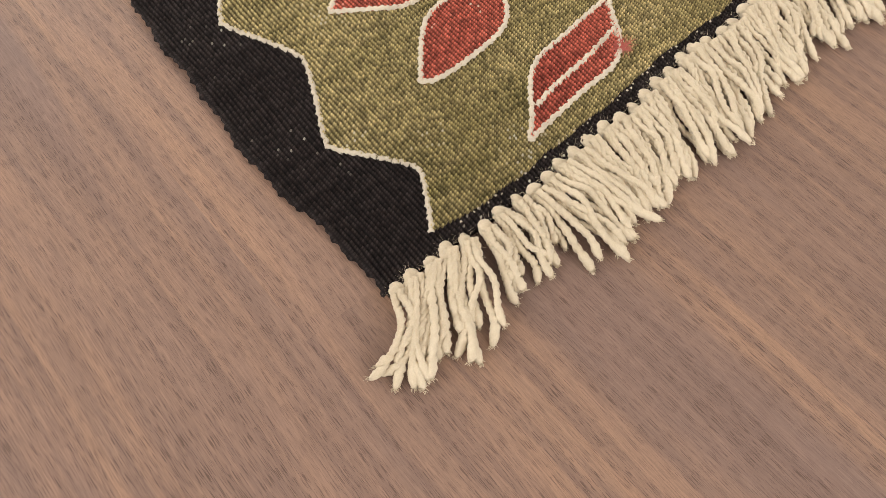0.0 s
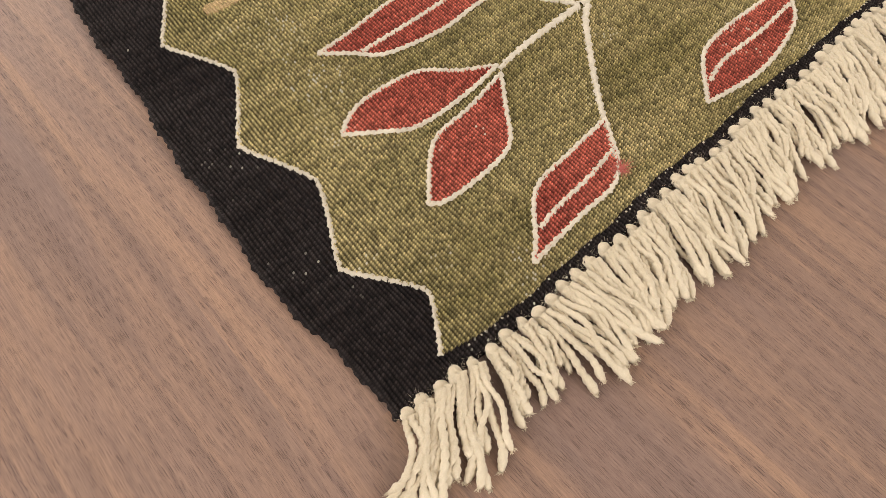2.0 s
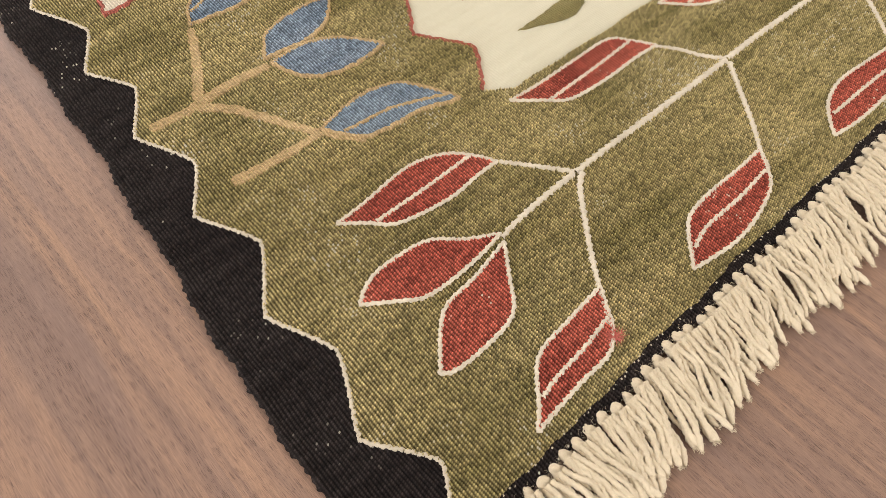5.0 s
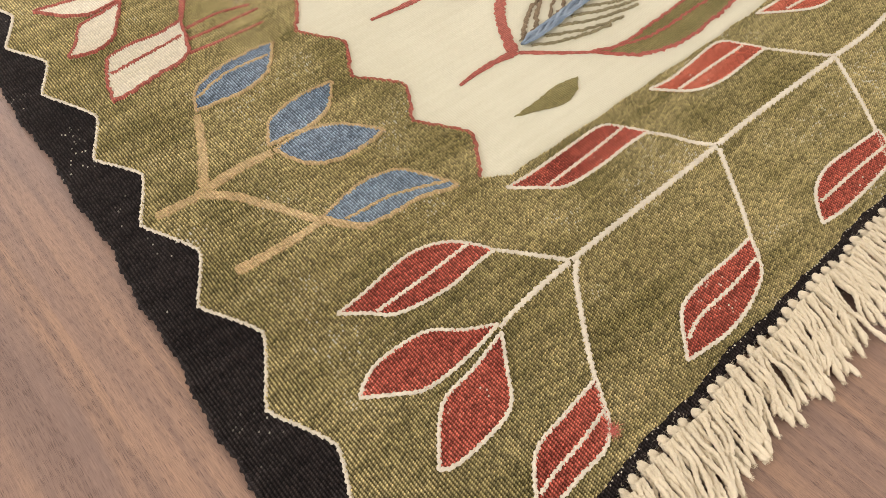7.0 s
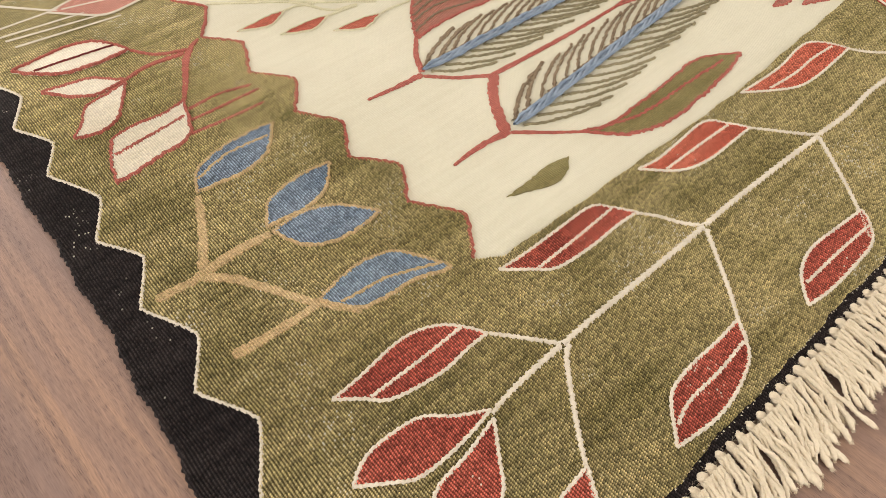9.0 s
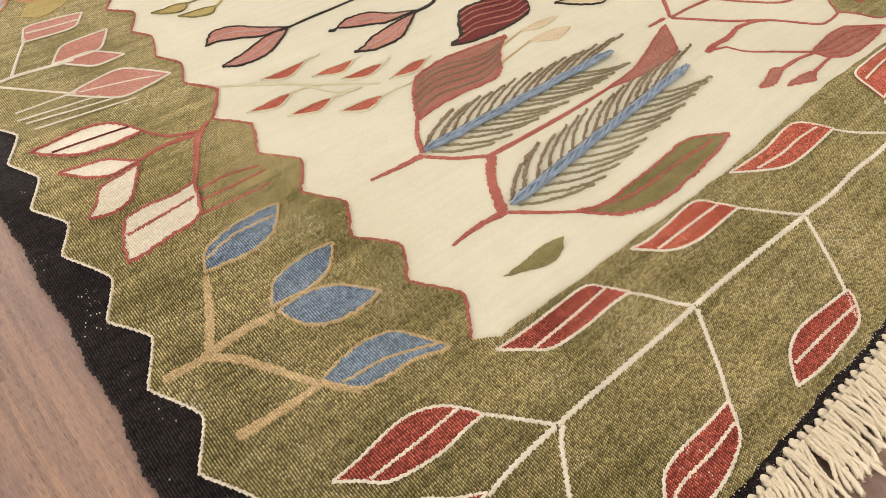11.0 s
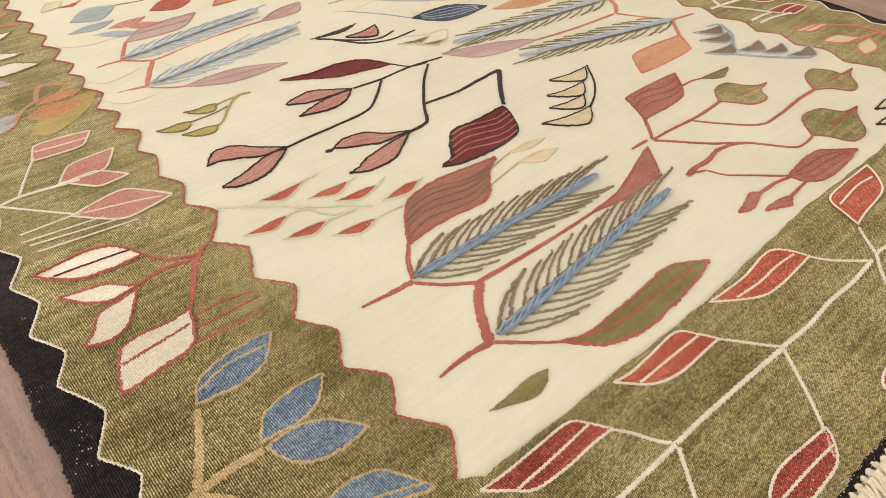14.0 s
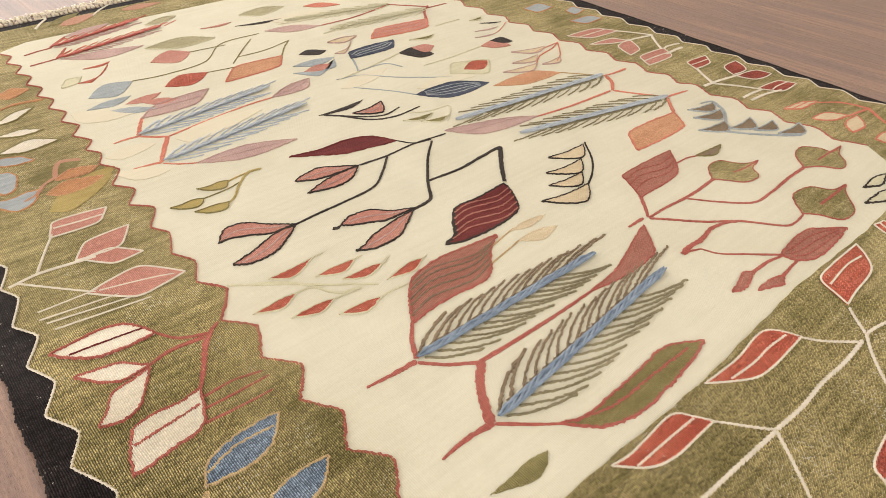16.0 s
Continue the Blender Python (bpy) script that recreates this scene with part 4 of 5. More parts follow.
# pink-leaved twig on cream stems
stem("cream", 0.0060, 0.0080, (0.084, 1.086), (0.135, 1.094), (0.219, 1.082))
stem("cream", 0.0060, 0.0050, (0.128, 1.093), (0.156, 1.146), (0.183, 1.194))
stem("cream", 0.0050, 0.0040, (0.098, 1.089), (0.144, 1.036), (0.186, 0.989))
small_leaf("pink", 0.177, 1.186, 0.288, 1.222, 0.30, 0.037, 0.65, -0.029)
small_leaf("pink_plain", 0.189, 1.091, 0.297, 1.140, 0.40, 0.026, 0.54, -0.033)
small_leaf("pink_plain", 0.198, 1.088, 0.286, 1.047, 0.46, 0.022, 0.55, -0.023)
small_leaf("pink", 0.174, 0.994, 0.316, 0.949, 0.53, 0.042, 0.50, -0.036)
stem("cream", 0.0040, 0.0030, (0.101, 0.996), (0.191, 0.995))
stem("cream", 0.0040, 0.0030, (0.097, 0.976), (0.212, 0.962))
stem("cream", 0.0040, 0.0030, (0.104, 0.962), (0.225, 0.942))
stem("cream", 0.0040, 0.0030, (0.109, 0.941), (0.248, 0.923))

# faded orange twig with grey-blue leaves, then the next twigs of the band
leaf("gold_smear", (0.2022, 1.2726), (0.3559, 1.3640), ((0.39, 0.0292), (0.79, 0.0212),), ((0.12, -0.0355), (0.62, -0.0321),))
leaf("moss", (0.2012, 1.4004), (0.3106, 1.4269), ((0.40, 0.0256), (0.74, 0.0220),), ((0.15, -0.0301), (0.63, -0.0249),))
stem("salmon", 0.0120, 0.0100, (0.3123, 1.4320), (0.2789, 1.4466), (0.2586, 1.4192), (0.2491, 1.3844))
stem("salmon", 0.0080, 0.0060, (0.2506, 1.3892), (0.2247, 1.3751), (0.2032, 1.3473), (0.1783, 1.3349))
leaf("peach_plain", (0.2483, 1.3791), (0.3299, 1.3855), ((0.39, 0.0210), (0.76, 0.0120),), ((0.29, -0.0103), (0.75, -0.0135),))
leaf("peach_plain", (0.2172, 1.3357), (0.3271, 1.3381), ((0.36, 0.0243), (0.71, 0.0153),), ((0.25, -0.0237), (0.68, -0.0181),))
leaf("slate_faded", (0.2103, 1.3639), (0.1214, 1.3712), ((0.21, -0.0024), (0.56, 0.0072),), ((0.17, 0.0418), (0.57, 0.0567),))
leaf("slate_faded", (0.1949, 1.4411), (0.1348, 1.4610), ((0.22, -0.0205), (0.63, -0.0204),), ((0.02, 0.0527), (0.40, 0.0620),))
leaf("slate_faded", (0.2408, 1.4909), (0.1593, 1.5260), ((0.33, -0.0190), (0.74, -0.0189),), ((0.19, 0.0107), (0.58, 0.0160),))
small_leaf("white_dark", 0.311, 1.548, 0.188, 1.557, 0.59, 0.020, 0.46, -0.035)
small_leaf("white_dark", 0.298, 1.617, 0.205, 1.639, 0.50, 0.015, 0.48, -0.019)
small_leaf("white_dark", 0.314, 1.748, 0.215, 1.698, 0.60, 0.018, 0.38, -0.017)
small_leaf("peach_plain", 0.333, 1.859, 0.258, 1.852, 0.64, 0.027, 0.35, -0.031)
stem("peach", 0.0100, 0.0060, (0.345, 1.778), (0.288, 1.789), (0.236, 1.774))

# twigs of the opposite olive band
small_leaf("pink", 1.782, 1.217, 1.632, 1.280, 0.62, 0.032, 0.34, -0.036)
small_leaf("pink_plain", 1.743, 1.143, 1.631, 1.195, 0.49, 0.007, 0.34, -0.029)
small_leaf("pink_plain", 1.752, 1.153, 1.656, 1.073, 0.59, 0.027, 0.51, -0.031)
small_leaf("pink", 1.771, 1.048, 1.637, 0.997, 0.33, 0.035, 0.65, -0.038)
stem("cream", 0.0100, 0.0080, (1.835, 1.131), (1.788, 1.141), (1.745, 1.148))
stem("cream", 0.0090, 0.0080, (1.832, 1.133), (1.792, 1.086), (1.761, 1.045))
stem("cream", 0.0120, 0.0090, (1.818, 1.019), (1.778, 1.020), (1.739, 1.015))
stem("cream", 0.0090, 0.0070, (1.838, 1.042), (1.795, 1.050), (1.764, 1.043))
stem("cream", 0.0060, 0.0060, (1.835, 1.131), (1.800, 1.190), (1.776, 1.222))
small_leaf("red", 1.714, 0.904, 1.815, 0.941, 0.32, 0.031, 0.57, -0.022)
small_leaf("red_plain", 1.756, 0.821, 1.846, 0.868, 0.45, 0.025, 0.51, -0.029)
small_leaf("red_plain", 1.754, 0.809, 1.840, 0.760, 0.69, 0.028, 0.40, -0.026)
small_leaf("red", 1.724, 0.734, 1.831, 0.688, 0.69, 0.026, 0.45, -0.030)
stem("cream", 0.0120, 0.0080, (1.631, 0.829), (1.698, 0.823), (1.775, 0.810))
stem("cream", 0.0100, 0.0070, (1.668, 0.825), (1.693, 0.868), (1.718, 0.906))
stem("cream", 0.0090, 0.0060, (1.663, 0.825), (1.700, 0.776), (1.729, 0.725))
stem("cream", 0.0100, 0.0070, (1.644, 0.728), (1.683, 0.729), (1.729, 0.725))
stem("cream", 0.0100, 0.0070, (1.648, 0.708), (1.707, 0.705), (1.764, 0.692))
small_leaf("buff", 1.769, 0.602, 1.664, 0.633, 0.62, 0.015, 0.38, -0.011)
small_leaf("buff_plain", 1.748, 0.519, 1.668, 0.564, 0.57, 0.017, 0.43, -0.023)
small_leaf("buff_plain", 1.765, 0.505, 1.672, 0.472, 0.49, 0.021, 0.59, -0.019)
stem("coral", 0.0084, 0.0050, (1.828, 0.502), (1.809, 0.560), (1.763, 0.599))
stem("coral", 0.0084, 0.0050, (1.825, 0.505), (1.779, 0.512), (1.742, 0.517))
stem("coral", 0.0101, 0.0050, (1.829, 0.509), (1.798, 0.469), (1.768, 0.430))
small_leaf("buff_plain", 1.750, 0.398, 1.678, 0.424, 0.84, 0.024, 0.37, -0.019)
small_leaf("slate_faded", 1.796, 1.486, 1.709, 1.529, 0.66, 0.040, 0.34, -0.041)
small_leaf("slate_faded", 1.853, 1.405, 1.796, 1.431, 0.74, 0.037, 0.38, -0.034)
small_leaf("slate_faded", 1.835, 1.318, 1.735, 1.362, 0.63, 0.032, 0.25, -0.029)

# beige patches of undyed wool in the ivory field
leaf("beige_flat", (0.3665, 1.6550), (0.4850, 1.5743), ((0.30, 0.0151), (0.64, 0.0173),), ((0.24, -0.0458), (0.66, -0.0391),))
leaf("beige_flat", (0.4979, 1.3956), (0.7132, 1.4045), ((0.35, 0.0339), (0.72, 0.0367),), ((0.12, -0.0375), (0.55, -0.0283),))
leaf("beige_flat", (0.3519, 1.4060), (0.4571, 1.4007), ((0.39, 0.0209), (0.77, 0.0182),), ((0.25, -0.0255), (0.70, -0.0164),))
leaf("beige_flat", (0.9222, 1.3882), (1.0842, 1.4191), ((0.36, 0.0241), (0.71, 0.0178),), ((0.18, -0.0229), (0.61, -0.0241),))
leaf("beige_flat", (1.0653, 1.2719), (1.2334, 1.2352), ((0.39, 0.0349), (0.78, 0.0372),), ((0.13, -0.0111), (0.56, -0.0057),))
leaf("beige_flat", (1.0197, 1.9405), (1.2285, 1.8920), ((0.32, 0.0179), (0.71, 0.0299),), ((0.28, -0.0533), (0.66, -0.0429),))
leaf("beige_flat", (0.3417, 1.3261), (0.4337, 1.2748), ((0.28, 0.0188), (0.63, 0.0219),), ((0.42, -0.0270), (0.76, -0.0194),))


# faded twigs of the far end
leaf("salmon_flat", (0.5335, 2.2654), (0.6526, 2.3127), ((0.36, 0.0241), (0.76, 0.0201),), ((0.29, -0.0263), (0.70, -0.0196),))
leaf("salmon_flat", (0.7260, 2.2947), (0.8571, 2.2932), ((0.28, 0.0213), (0.64, 0.0197),), ((0.29, -0.0210), (0.68, -0.0142),))
stem("cream", 0.0100, 0.0080, (0.4726, 2.2778), (0.4976, 2.3187), (0.5246, 2.3560), (0.5016, 2.3679))
stem("cream", 0.0080, 0.0080, (0.6410, 2.2956), (0.6707, 2.3318), (0.7047, 2.3621), (0.7351, 2.3805))
leaf("moss", (0.5069, 2.2806), (0.6223, 2.3546), ((0.39, 0.0188), (0.72, 0.0162),), ((0.28, -0.0136), (0.72, -0.0106),))


# paired blue plumes on a red stalk
stem("rust", 0.0040, 0.0100, (0.3927, 0.5518), (0.4360, 0.5484), (0.4763, 0.5474))
stem("rust", 0.0062, 0.0062, (0.4757, 0.5439), (0.5048, 0.5143), (0.5431, 0.4879))
stem("rust", 0.0080, 0.0050, (0.5431, 0.4879), (0.6277, 0.4863), (0.7138, 0.4862), (0.7944, 0.4888))
stem("rust", 0.0080, 0.0060, (0.4792, 0.5503), (0.4972, 0.5832), (0.5244, 0.6163))
stem("rust", 0.0135, 0.0150, (0.5463, 0.4879), (0.5190, 0.4612), (0.4964, 0.4292), (0.4803, 0.3984))
stem("rust", 0.0035, 0.0110, (0.3942, 0.3959), (0.4375, 0.4002), (0.4826, 0.3961))
stem("rust", 0.0060, 0.0040, (0.4833, 0.3942), (0.5183, 0.3633), (0.5518, 0.3368))
feather("blue_plume", 0.4811, 0.5505, 0.8808, 0.5497, 0.085, 15)
feather("blue_plume", 0.4938, 0.3987, 0.9382, 0.4482, 0.092, 15)
leaf("red_olive", (0.5229, 0.6122), (0.7810, 0.6971), ((0.09, 0.0217), (0.22, 0.0457), (0.35, 0.0599), (0.58, 0.0506), (0.81, 0.0236),), ((0.15, -0.0061), (0.33, -0.0190), (0.53, -0.0416), (0.65, -0.0384), (0.84, -0.0108),), stripes=5, slant=(0, 0.36, 0.66, 1))
leaf("brick", (0.7863, 0.4887), (1.0063, 0.5485), ((0.34, -0.0110), (0.72, -0.0042),), ((0.19, -0.0198), (0.39, -0.0351), (0.60, -0.0447), (0.73, -0.0436),))
leaf("olive_red", (0.5486, 0.3396), (0.8281, 0.3074), ((0.14, -0.0079), (0.34, 0.0001), (0.56, 0.0111), (0.77, 0.0230), (0.88, 0.0147),), ((0.09, -0.0222), (0.18, -0.0371), (0.35, -0.0444), (0.56, -0.0352), (0.82, -0.0182),), ribs=(((0.06, -0.0073), (0.30, -0.0162), (0.58, -0.0064), (0.88, 0.0017),),))
leaf("moss", (0.5041, 0.3218), (0.4045, 0.3219), ((0.25, -0.0045), (0.61, -0.0023),), ((0.19, 0.0158), (0.45, 0.0205), (0.71, 0.0119),))
small_leaf("tan_flat", 0.808, 0.690, 0.895, 0.686, 0.49, 0.008, 0.43, -0.011)
stem("tan_thin", 0.0030, 0.0030, (0.746, 0.676), (0.782, 0.685), (0.818, 0.693))
small_leaf("tan_flat", 0.796, 0.660, 0.885, 0.649, 0.54, 0.010, 0.48, -0.020)
stem("tan_thin", 0.0030, 0.0030, (0.717, 0.643), (0.756, 0.651), (0.799, 0.660))

# red bush with round olive heads
stem("rust", 0.0045, 0.0075, (0.9797, 0.5623), (1.0247, 0.5627))
stem("rust", 0.0060, 0.0080, (1.0336, 0.5579), (1.0604, 0.5857), (1.0844, 0.6139))
leaf("brick_striped", (1.0813, 0.6095), (1.2814, 0.6844), ((0.22, 0.0425), (0.31, 0.0548), (0.68, 0.0280),), ((0.14, -0.0101), (0.41, -0.0304), (0.65, -0.0357),), stripes=3, slant=(0, 0.36, 0.66, 1))
stem("rust", 0.0050, 0.0080, (1.0349, 0.5568), (1.0867, 0.5572), (1.1402, 0.5538), (1.1912, 0.5541), (1.2516, 0.5590))
leaf("olive_head", (1.2472, 0.5596), (1.3890, 0.5405), ((0.22, 0.0367), (0.49, 0.0427), (0.64, 0.0185), (0.80, 0.0028),), ((0.16, -0.0215), (0.35, -0.0444), (0.63, -0.0420), (0.73, -0.0159),))
stem("rust", 0.0050, 0.0040, (1.3036, 0.5469), (1.3346, 0.5417), (1.3851, 0.5404))
stem("rust", 0.0040, 0.0030, (1.2450, 0.6428), (1.2816, 0.6421), (1.3150, 0.6313))
leaf("brown_leaf", (1.3053, 0.6359), (1.3904, 0.6297), ((0.59, -0.0002), (0.82, -0.0010),), ((0.23, -0.0156), (0.52, -0.0201),))
stem("rust", 0.0040, 0.0075, (1.1447, 0.5501), (1.1798, 0.5072), (1.2303, 0.4613), (1.2905, 0.4577), (1.3723, 0.4640), (1.4377, 0.4647))
leaf("olive_head", (1.4344, 0.4642), (1.5869, 0.4594), ((0.24, 0.0390), (0.51, 0.0495), (0.68, 0.0234), (0.73, -0.0027),), ((0.19, -0.0166), (0.38, -0.0497), (0.59, -0.0423), (0.74, -0.0172),))
stem("rust", 0.0055, 0.0045, (1.4856, 0.4609), (1.5323, 0.4610), (1.5832, 0.4590))
stem("rust", 0.0060, 0.0045, (1.0333, 0.5556), (1.0611, 0.5261), (1.1021, 0.4832), (1.1550, 0.4418), (1.2010, 0.3847), (1.2273, 0.3755), (1.2651, 0.3788))
leaf("olive_head", (1.2668, 0.3814), (1.4351, 0.3775), ((0.24, 0.0415), (0.47, 0.0460), (0.63, 0.0358), (0.75, 0.0067),), ((0.12, -0.0219), (0.24, -0.0573), (0.52, -0.0559), (0.80, -0.0164),))
stem("rust", 0.0070, 0.0060, (1.3233, 0.3747), (1.3730, 0.3752), (1.4328, 0.3764))
stem("rust", 0.0120, 0.0060, (0.9850, 0.4520), (1.0139, 0.4563), (1.0498, 0.4556), (1.0910, 0.4637), (1.1292, 0.4569), (1.1498, 0.4449))
stem("rust", 0.0060, 0.0030, (0.9908, 0.4528), (1.0227, 0.4410))
stem("rust", 0.0025, 0.0045, (1.0227, 0.4410), (1.0364, 0.4114), (1.0708, 0.3805), (1.1152, 0.3413))
leaf("brick_striped", (1.1132, 0.3430), (1.2844, 0.3068), ((0.30, 0.0190), (0.60, 0.0287), (0.79, 0.0166),), ((0.08, -0.0251), (0.32, -0.0351), (0.71, -0.0185),), stripes=3)
stem("rust", 0.0045, 0.0070, (1.1147, 0.3383), (1.0789, 0.3461), (1.0327, 0.3472))
leaf("brick", (1.0350, 0.3475), (0.9607, 0.3415), ((0.18, -0.0105), (0.55, -0.0047),), ((0.38, 0.0081), (0.73, 0.0094),))
stem("rust", 0.0045, 0.0060, (1.1241, 0.3162), (1.0868, 0.3126), (1.0592, 0.3095))
leaf("brick", (1.0645, 0.3102), (0.9963, 0.3167), ((0.35, -0.0047), (0.70, -0.0046),), ((0.32, 0.0135), (0.66, 0.0070),))

# black-stemmed spray with pink leaves
stem("black", 0.0030, 0.0050, (0.9629, 1.0451), (0.8790, 1.0531), (0.8048, 1.0479), (0.7371, 1.0517))
stem("black", 0.0050, 0.0045, (0.8025, 1.0450), (0.7490, 0.9937), (0.7060, 0.9645), (0.6330, 0.9571), (0.5670, 0.9543), (0.5247, 0.9503))
stem("black", 0.0050, 0.0070, (0.9178, 1.0383), (0.8663, 0.9893), (0.7991, 0.9087), (0.7726, 0.8682), (0.7531, 0.8577), (0.7184, 0.8540))
stem("black", 0.0055, 0.0075, (0.8048, 0.9155), (0.8856, 0.9110), (0.9506, 0.9199), (1.0123, 0.9267))
stem("black", 0.0110, 0.0085, (1.0132, 0.9259), (0.9587, 0.8661), (0.9186, 0.8172))
leaf("maroon", (0.9139, 0.8140), (0.6918, 0.7327), ((0.31, -0.0203), (0.51, -0.0394), (0.67, -0.0256), (0.86, 0.0029),), ((0.09, 0.0260), (0.31, 0.0627), (0.61, 0.0510), (0.88, 0.0245),), stripes=5, slant=(0.5, 1, 0, 0.38))
stem("black", 0.0110, 0.0100, (0.7820, 0.8077), (0.7511, 0.7769), (0.7228, 0.7410), (0.6937, 0.7334))
leaf("pink_black", (0.5257, 0.9519), (0.3940, 0.9860), ((0.26, -0.0148), (0.60, -0.0414), (0.86, -0.0365),), ((0.35, 0.0096), (0.60, -0.0003), (0.85, -0.0049),), stripes=1)
leaf("pink_black", (0.5233, 0.9479), (0.3832, 0.9147), ((0.25, -0.0103), (0.63, -0.0030), (0.86, -0.0007),), ((0.23, 0.0157), (0.56, 0.0300), (0.86, 0.0200),), stripes=1)
leaf("pink_black", (0.7215, 0.8579), (0.5852, 0.8965), ((0.30, -0.0083), (0.54, -0.0263), (0.83, -0.0204),), ((0.41, 0.0164), (0.60, 0.0127), (0.83, 0.0079),), stripes=1)
leaf("pink_black", (0.7184, 0.8540), (0.5611, 0.8173), ((0.28, -0.0045), (0.68, -0.0054), (0.88, 0.0024),), ((0.17, 0.0115), (0.44, 0.0298), (0.65, 0.0302), (0.86, 0.0199),), stripes=1)
leaf("pink_black", (0.7335, 1.0517), (0.6027, 1.0781), ((0.28, -0.0161), (0.58, -0.0278), (0.90, -0.0118),), ((0.46, 0.0095), (0.73, 0.0101),), stripes=1)
leaf("pink_black", (0.7321, 1.0497), (0.5985, 1.0258), ((0.31, -0.0077), (0.64, -0.0095),), ((0.29, 0.0220), (0.59, 0.0240),), stripes=1)
leaf("maroon_plain", (0.8582, 1.0872), (0.6456, 1.1709), ((0.21, -0.0368), (0.47, -0.0346), (0.71, -0.0114),), ((0.24, 0.0100), (0.52, 0.0196), (0.73, 0.0109),))
stem("black", 0.0030, 0.0030, (0.8579, 1.0909), (0.8814, 1.0561), (0.9207, 1.0446))
stem("black", 0.0050, 0.0120, (0.5852, 0.8965), (0.5758, 0.8936), (0.5700, 0.8985))

# row of small red drops on a pale stalk
stem("straw", 0.0045, 0.0045, (0.3509, 0.8722), (0.3871, 0.8439), (0.4346, 0.8071), (0.4763, 0.7694), (0.5025, 0.7503), (0.5384, 0.7204))
stem("straw", 0.0055, 0.0045, (0.3846, 0.8488), (0.4258, 0.8193), (0.4505, 0.7890), (0.4759, 0.7441), (0.5126, 0.7323))
leaf("drop", (0.4977, 0.8485), (0.4081, 0.8438), ((0.32, 0.0017),), ((0.61, 0.0224),))
leaf("drop", (0.5487, 0.7997), (0.4716, 0.8006), ((0.50, -0.0034),), ((0.47, 0.0187),))
leaf("drop", (0.5762, 0.7590), (0.4999, 0.7671), ((0.29, -0.0052),), ((0.52, 0.0157),))
leaf("drop", (0.6387, 0.7279), (0.5560, 0.7203), ((0.36, -0.0075),), ((0.45, 0.0136),))
leaf("drop", (0.4266, 0.7853), (0.3485, 0.7831), ((0.32, -0.0030),), ((0.48, 0.0177),))
leaf("drop", (0.4644, 0.7352), (0.3883, 0.7394), ((0.31, -0.0044),), ((0.46, 0.0164),))
leaf("drop", (0.5224, 0.6913), (0.4484, 0.6995), ((0.32, -0.0047),), ((0.48, 0.0175),))
stem("straw", 0.0040, 0.0030, (0.4977, 0.8485), (0.5177, 0.8480))
stem("straw", 0.0040, 0.0030, (0.5487, 0.7997), (0.5610, 0.8001))
stem("straw", 0.0040, 0.0030, (0.5762, 0.7590), (0.5984, 0.7721))
stem("straw", 0.0040, 0.0030, (0.6387, 0.7279), (0.6477, 0.7310))
stem("straw", 0.0040, 0.0030, (0.4266, 0.7853), (0.4465, 0.7828), (0.4663, 0.7710))
stem("straw", 0.0040, 0.0030, (0.4644, 0.7352), (0.4900, 0.7323), (0.5105, 0.7294))
stem("straw", 0.0040, 0.0030, (0.5224, 0.6913), (0.5416, 0.6938), (0.5743, 0.6904))

# olive sprig of the ivory field
stem("gold", 0.0060, 0.0035, (0.5768, 1.1668), (0.5478, 1.1682), (0.5127, 1.1371), (0.4847, 1.1033), (0.4623, 1.0889))
stem("gold", 0.0035, 0.0030, (0.5539, 1.1695), (0.5263, 1.1677), (0.4972, 1.1618))
stem("moss_thin", 0.0022, 0.0022, (0.5171, 1.1453), (0.4846, 1.1372), (0.4335, 1.1345))
leaf("gold_flat", (0.5042, 1.1654), (0.4423, 1.1756), ((0.30, -0.0023), (0.70, 0.0036),), ((0.19, 0.0224), (0.63, 0.0197),))
leaf("gold_flat", (0.4389, 1.1356), (0.3754, 1.1427), ((0.34, -0.0041), (0.72, 0.0000),), ((0.22, 0.0208), (0.61, 0.0194),))
leaf("gold_flat", (0.4697, 1.0936), (0.4042, 1.1030), ((0.37, -0.0032), (0.73, -0.0003),), ((0.21, 0.0205), (0.67, 0.0162),))

# tan sprig and dark sprigs of the ivory field
stem("black", 0.0040, 0.0050, (1.170, 0.825), (1.120, 0.762), (1.064, 0.719), (0.993, 0.688), (0.956, 0.695))
small_leaf("tan_black", 1.160, 0.820, 1.056, 0.829, 0.42, 0.040, 0.50, 0.005)
small_leaf("tan_black", 1.107, 0.781, 1.006, 0.787, 0.42, 0.038, 0.50, 0.005)
small_leaf("tan_black", 1.066, 0.744, 0.974, 0.752, 0.42, 0.035, 0.50, 0.004)
small_leaf("tan_black", 1.042, 0.707, 0.922, 0.721, 0.42, 0.046, 0.50, 0.006)
small_leaf("black_flat", 0.925, 1.301, 0.796, 1.295, 0.42, 0.017, 0.50, 0.002)
small_leaf("pink_black", 0.952, 1.267, 0.861, 1.255, 0.42, 0.044, 0.50, 0.006)
stem("black", 0.0070, 0.0040, (0.808, 1.290), (0.871, 1.229), (0.916, 1.204), (0.967, 1.215))
stem("black", 0.0070, 0.0040, (0.834, 1.265), (0.877, 1.205), (0.932, 1.183), (1.006, 1.188))
small_leaf("dark_olive", 1.007, 1.142, 0.929, 1.153, 0.42, 0.019, 0.50, 0.002)
small_leaf("dark_olive", 1.025, 1.109, 0.959, 1.125, 0.42, 0.019, 0.50, 0.002)
stem("straw", 0.0040, 0.0030, (0.964, 1.177), (1.009, 1.155), (1.063, 1.146), (1.006, 1.087))
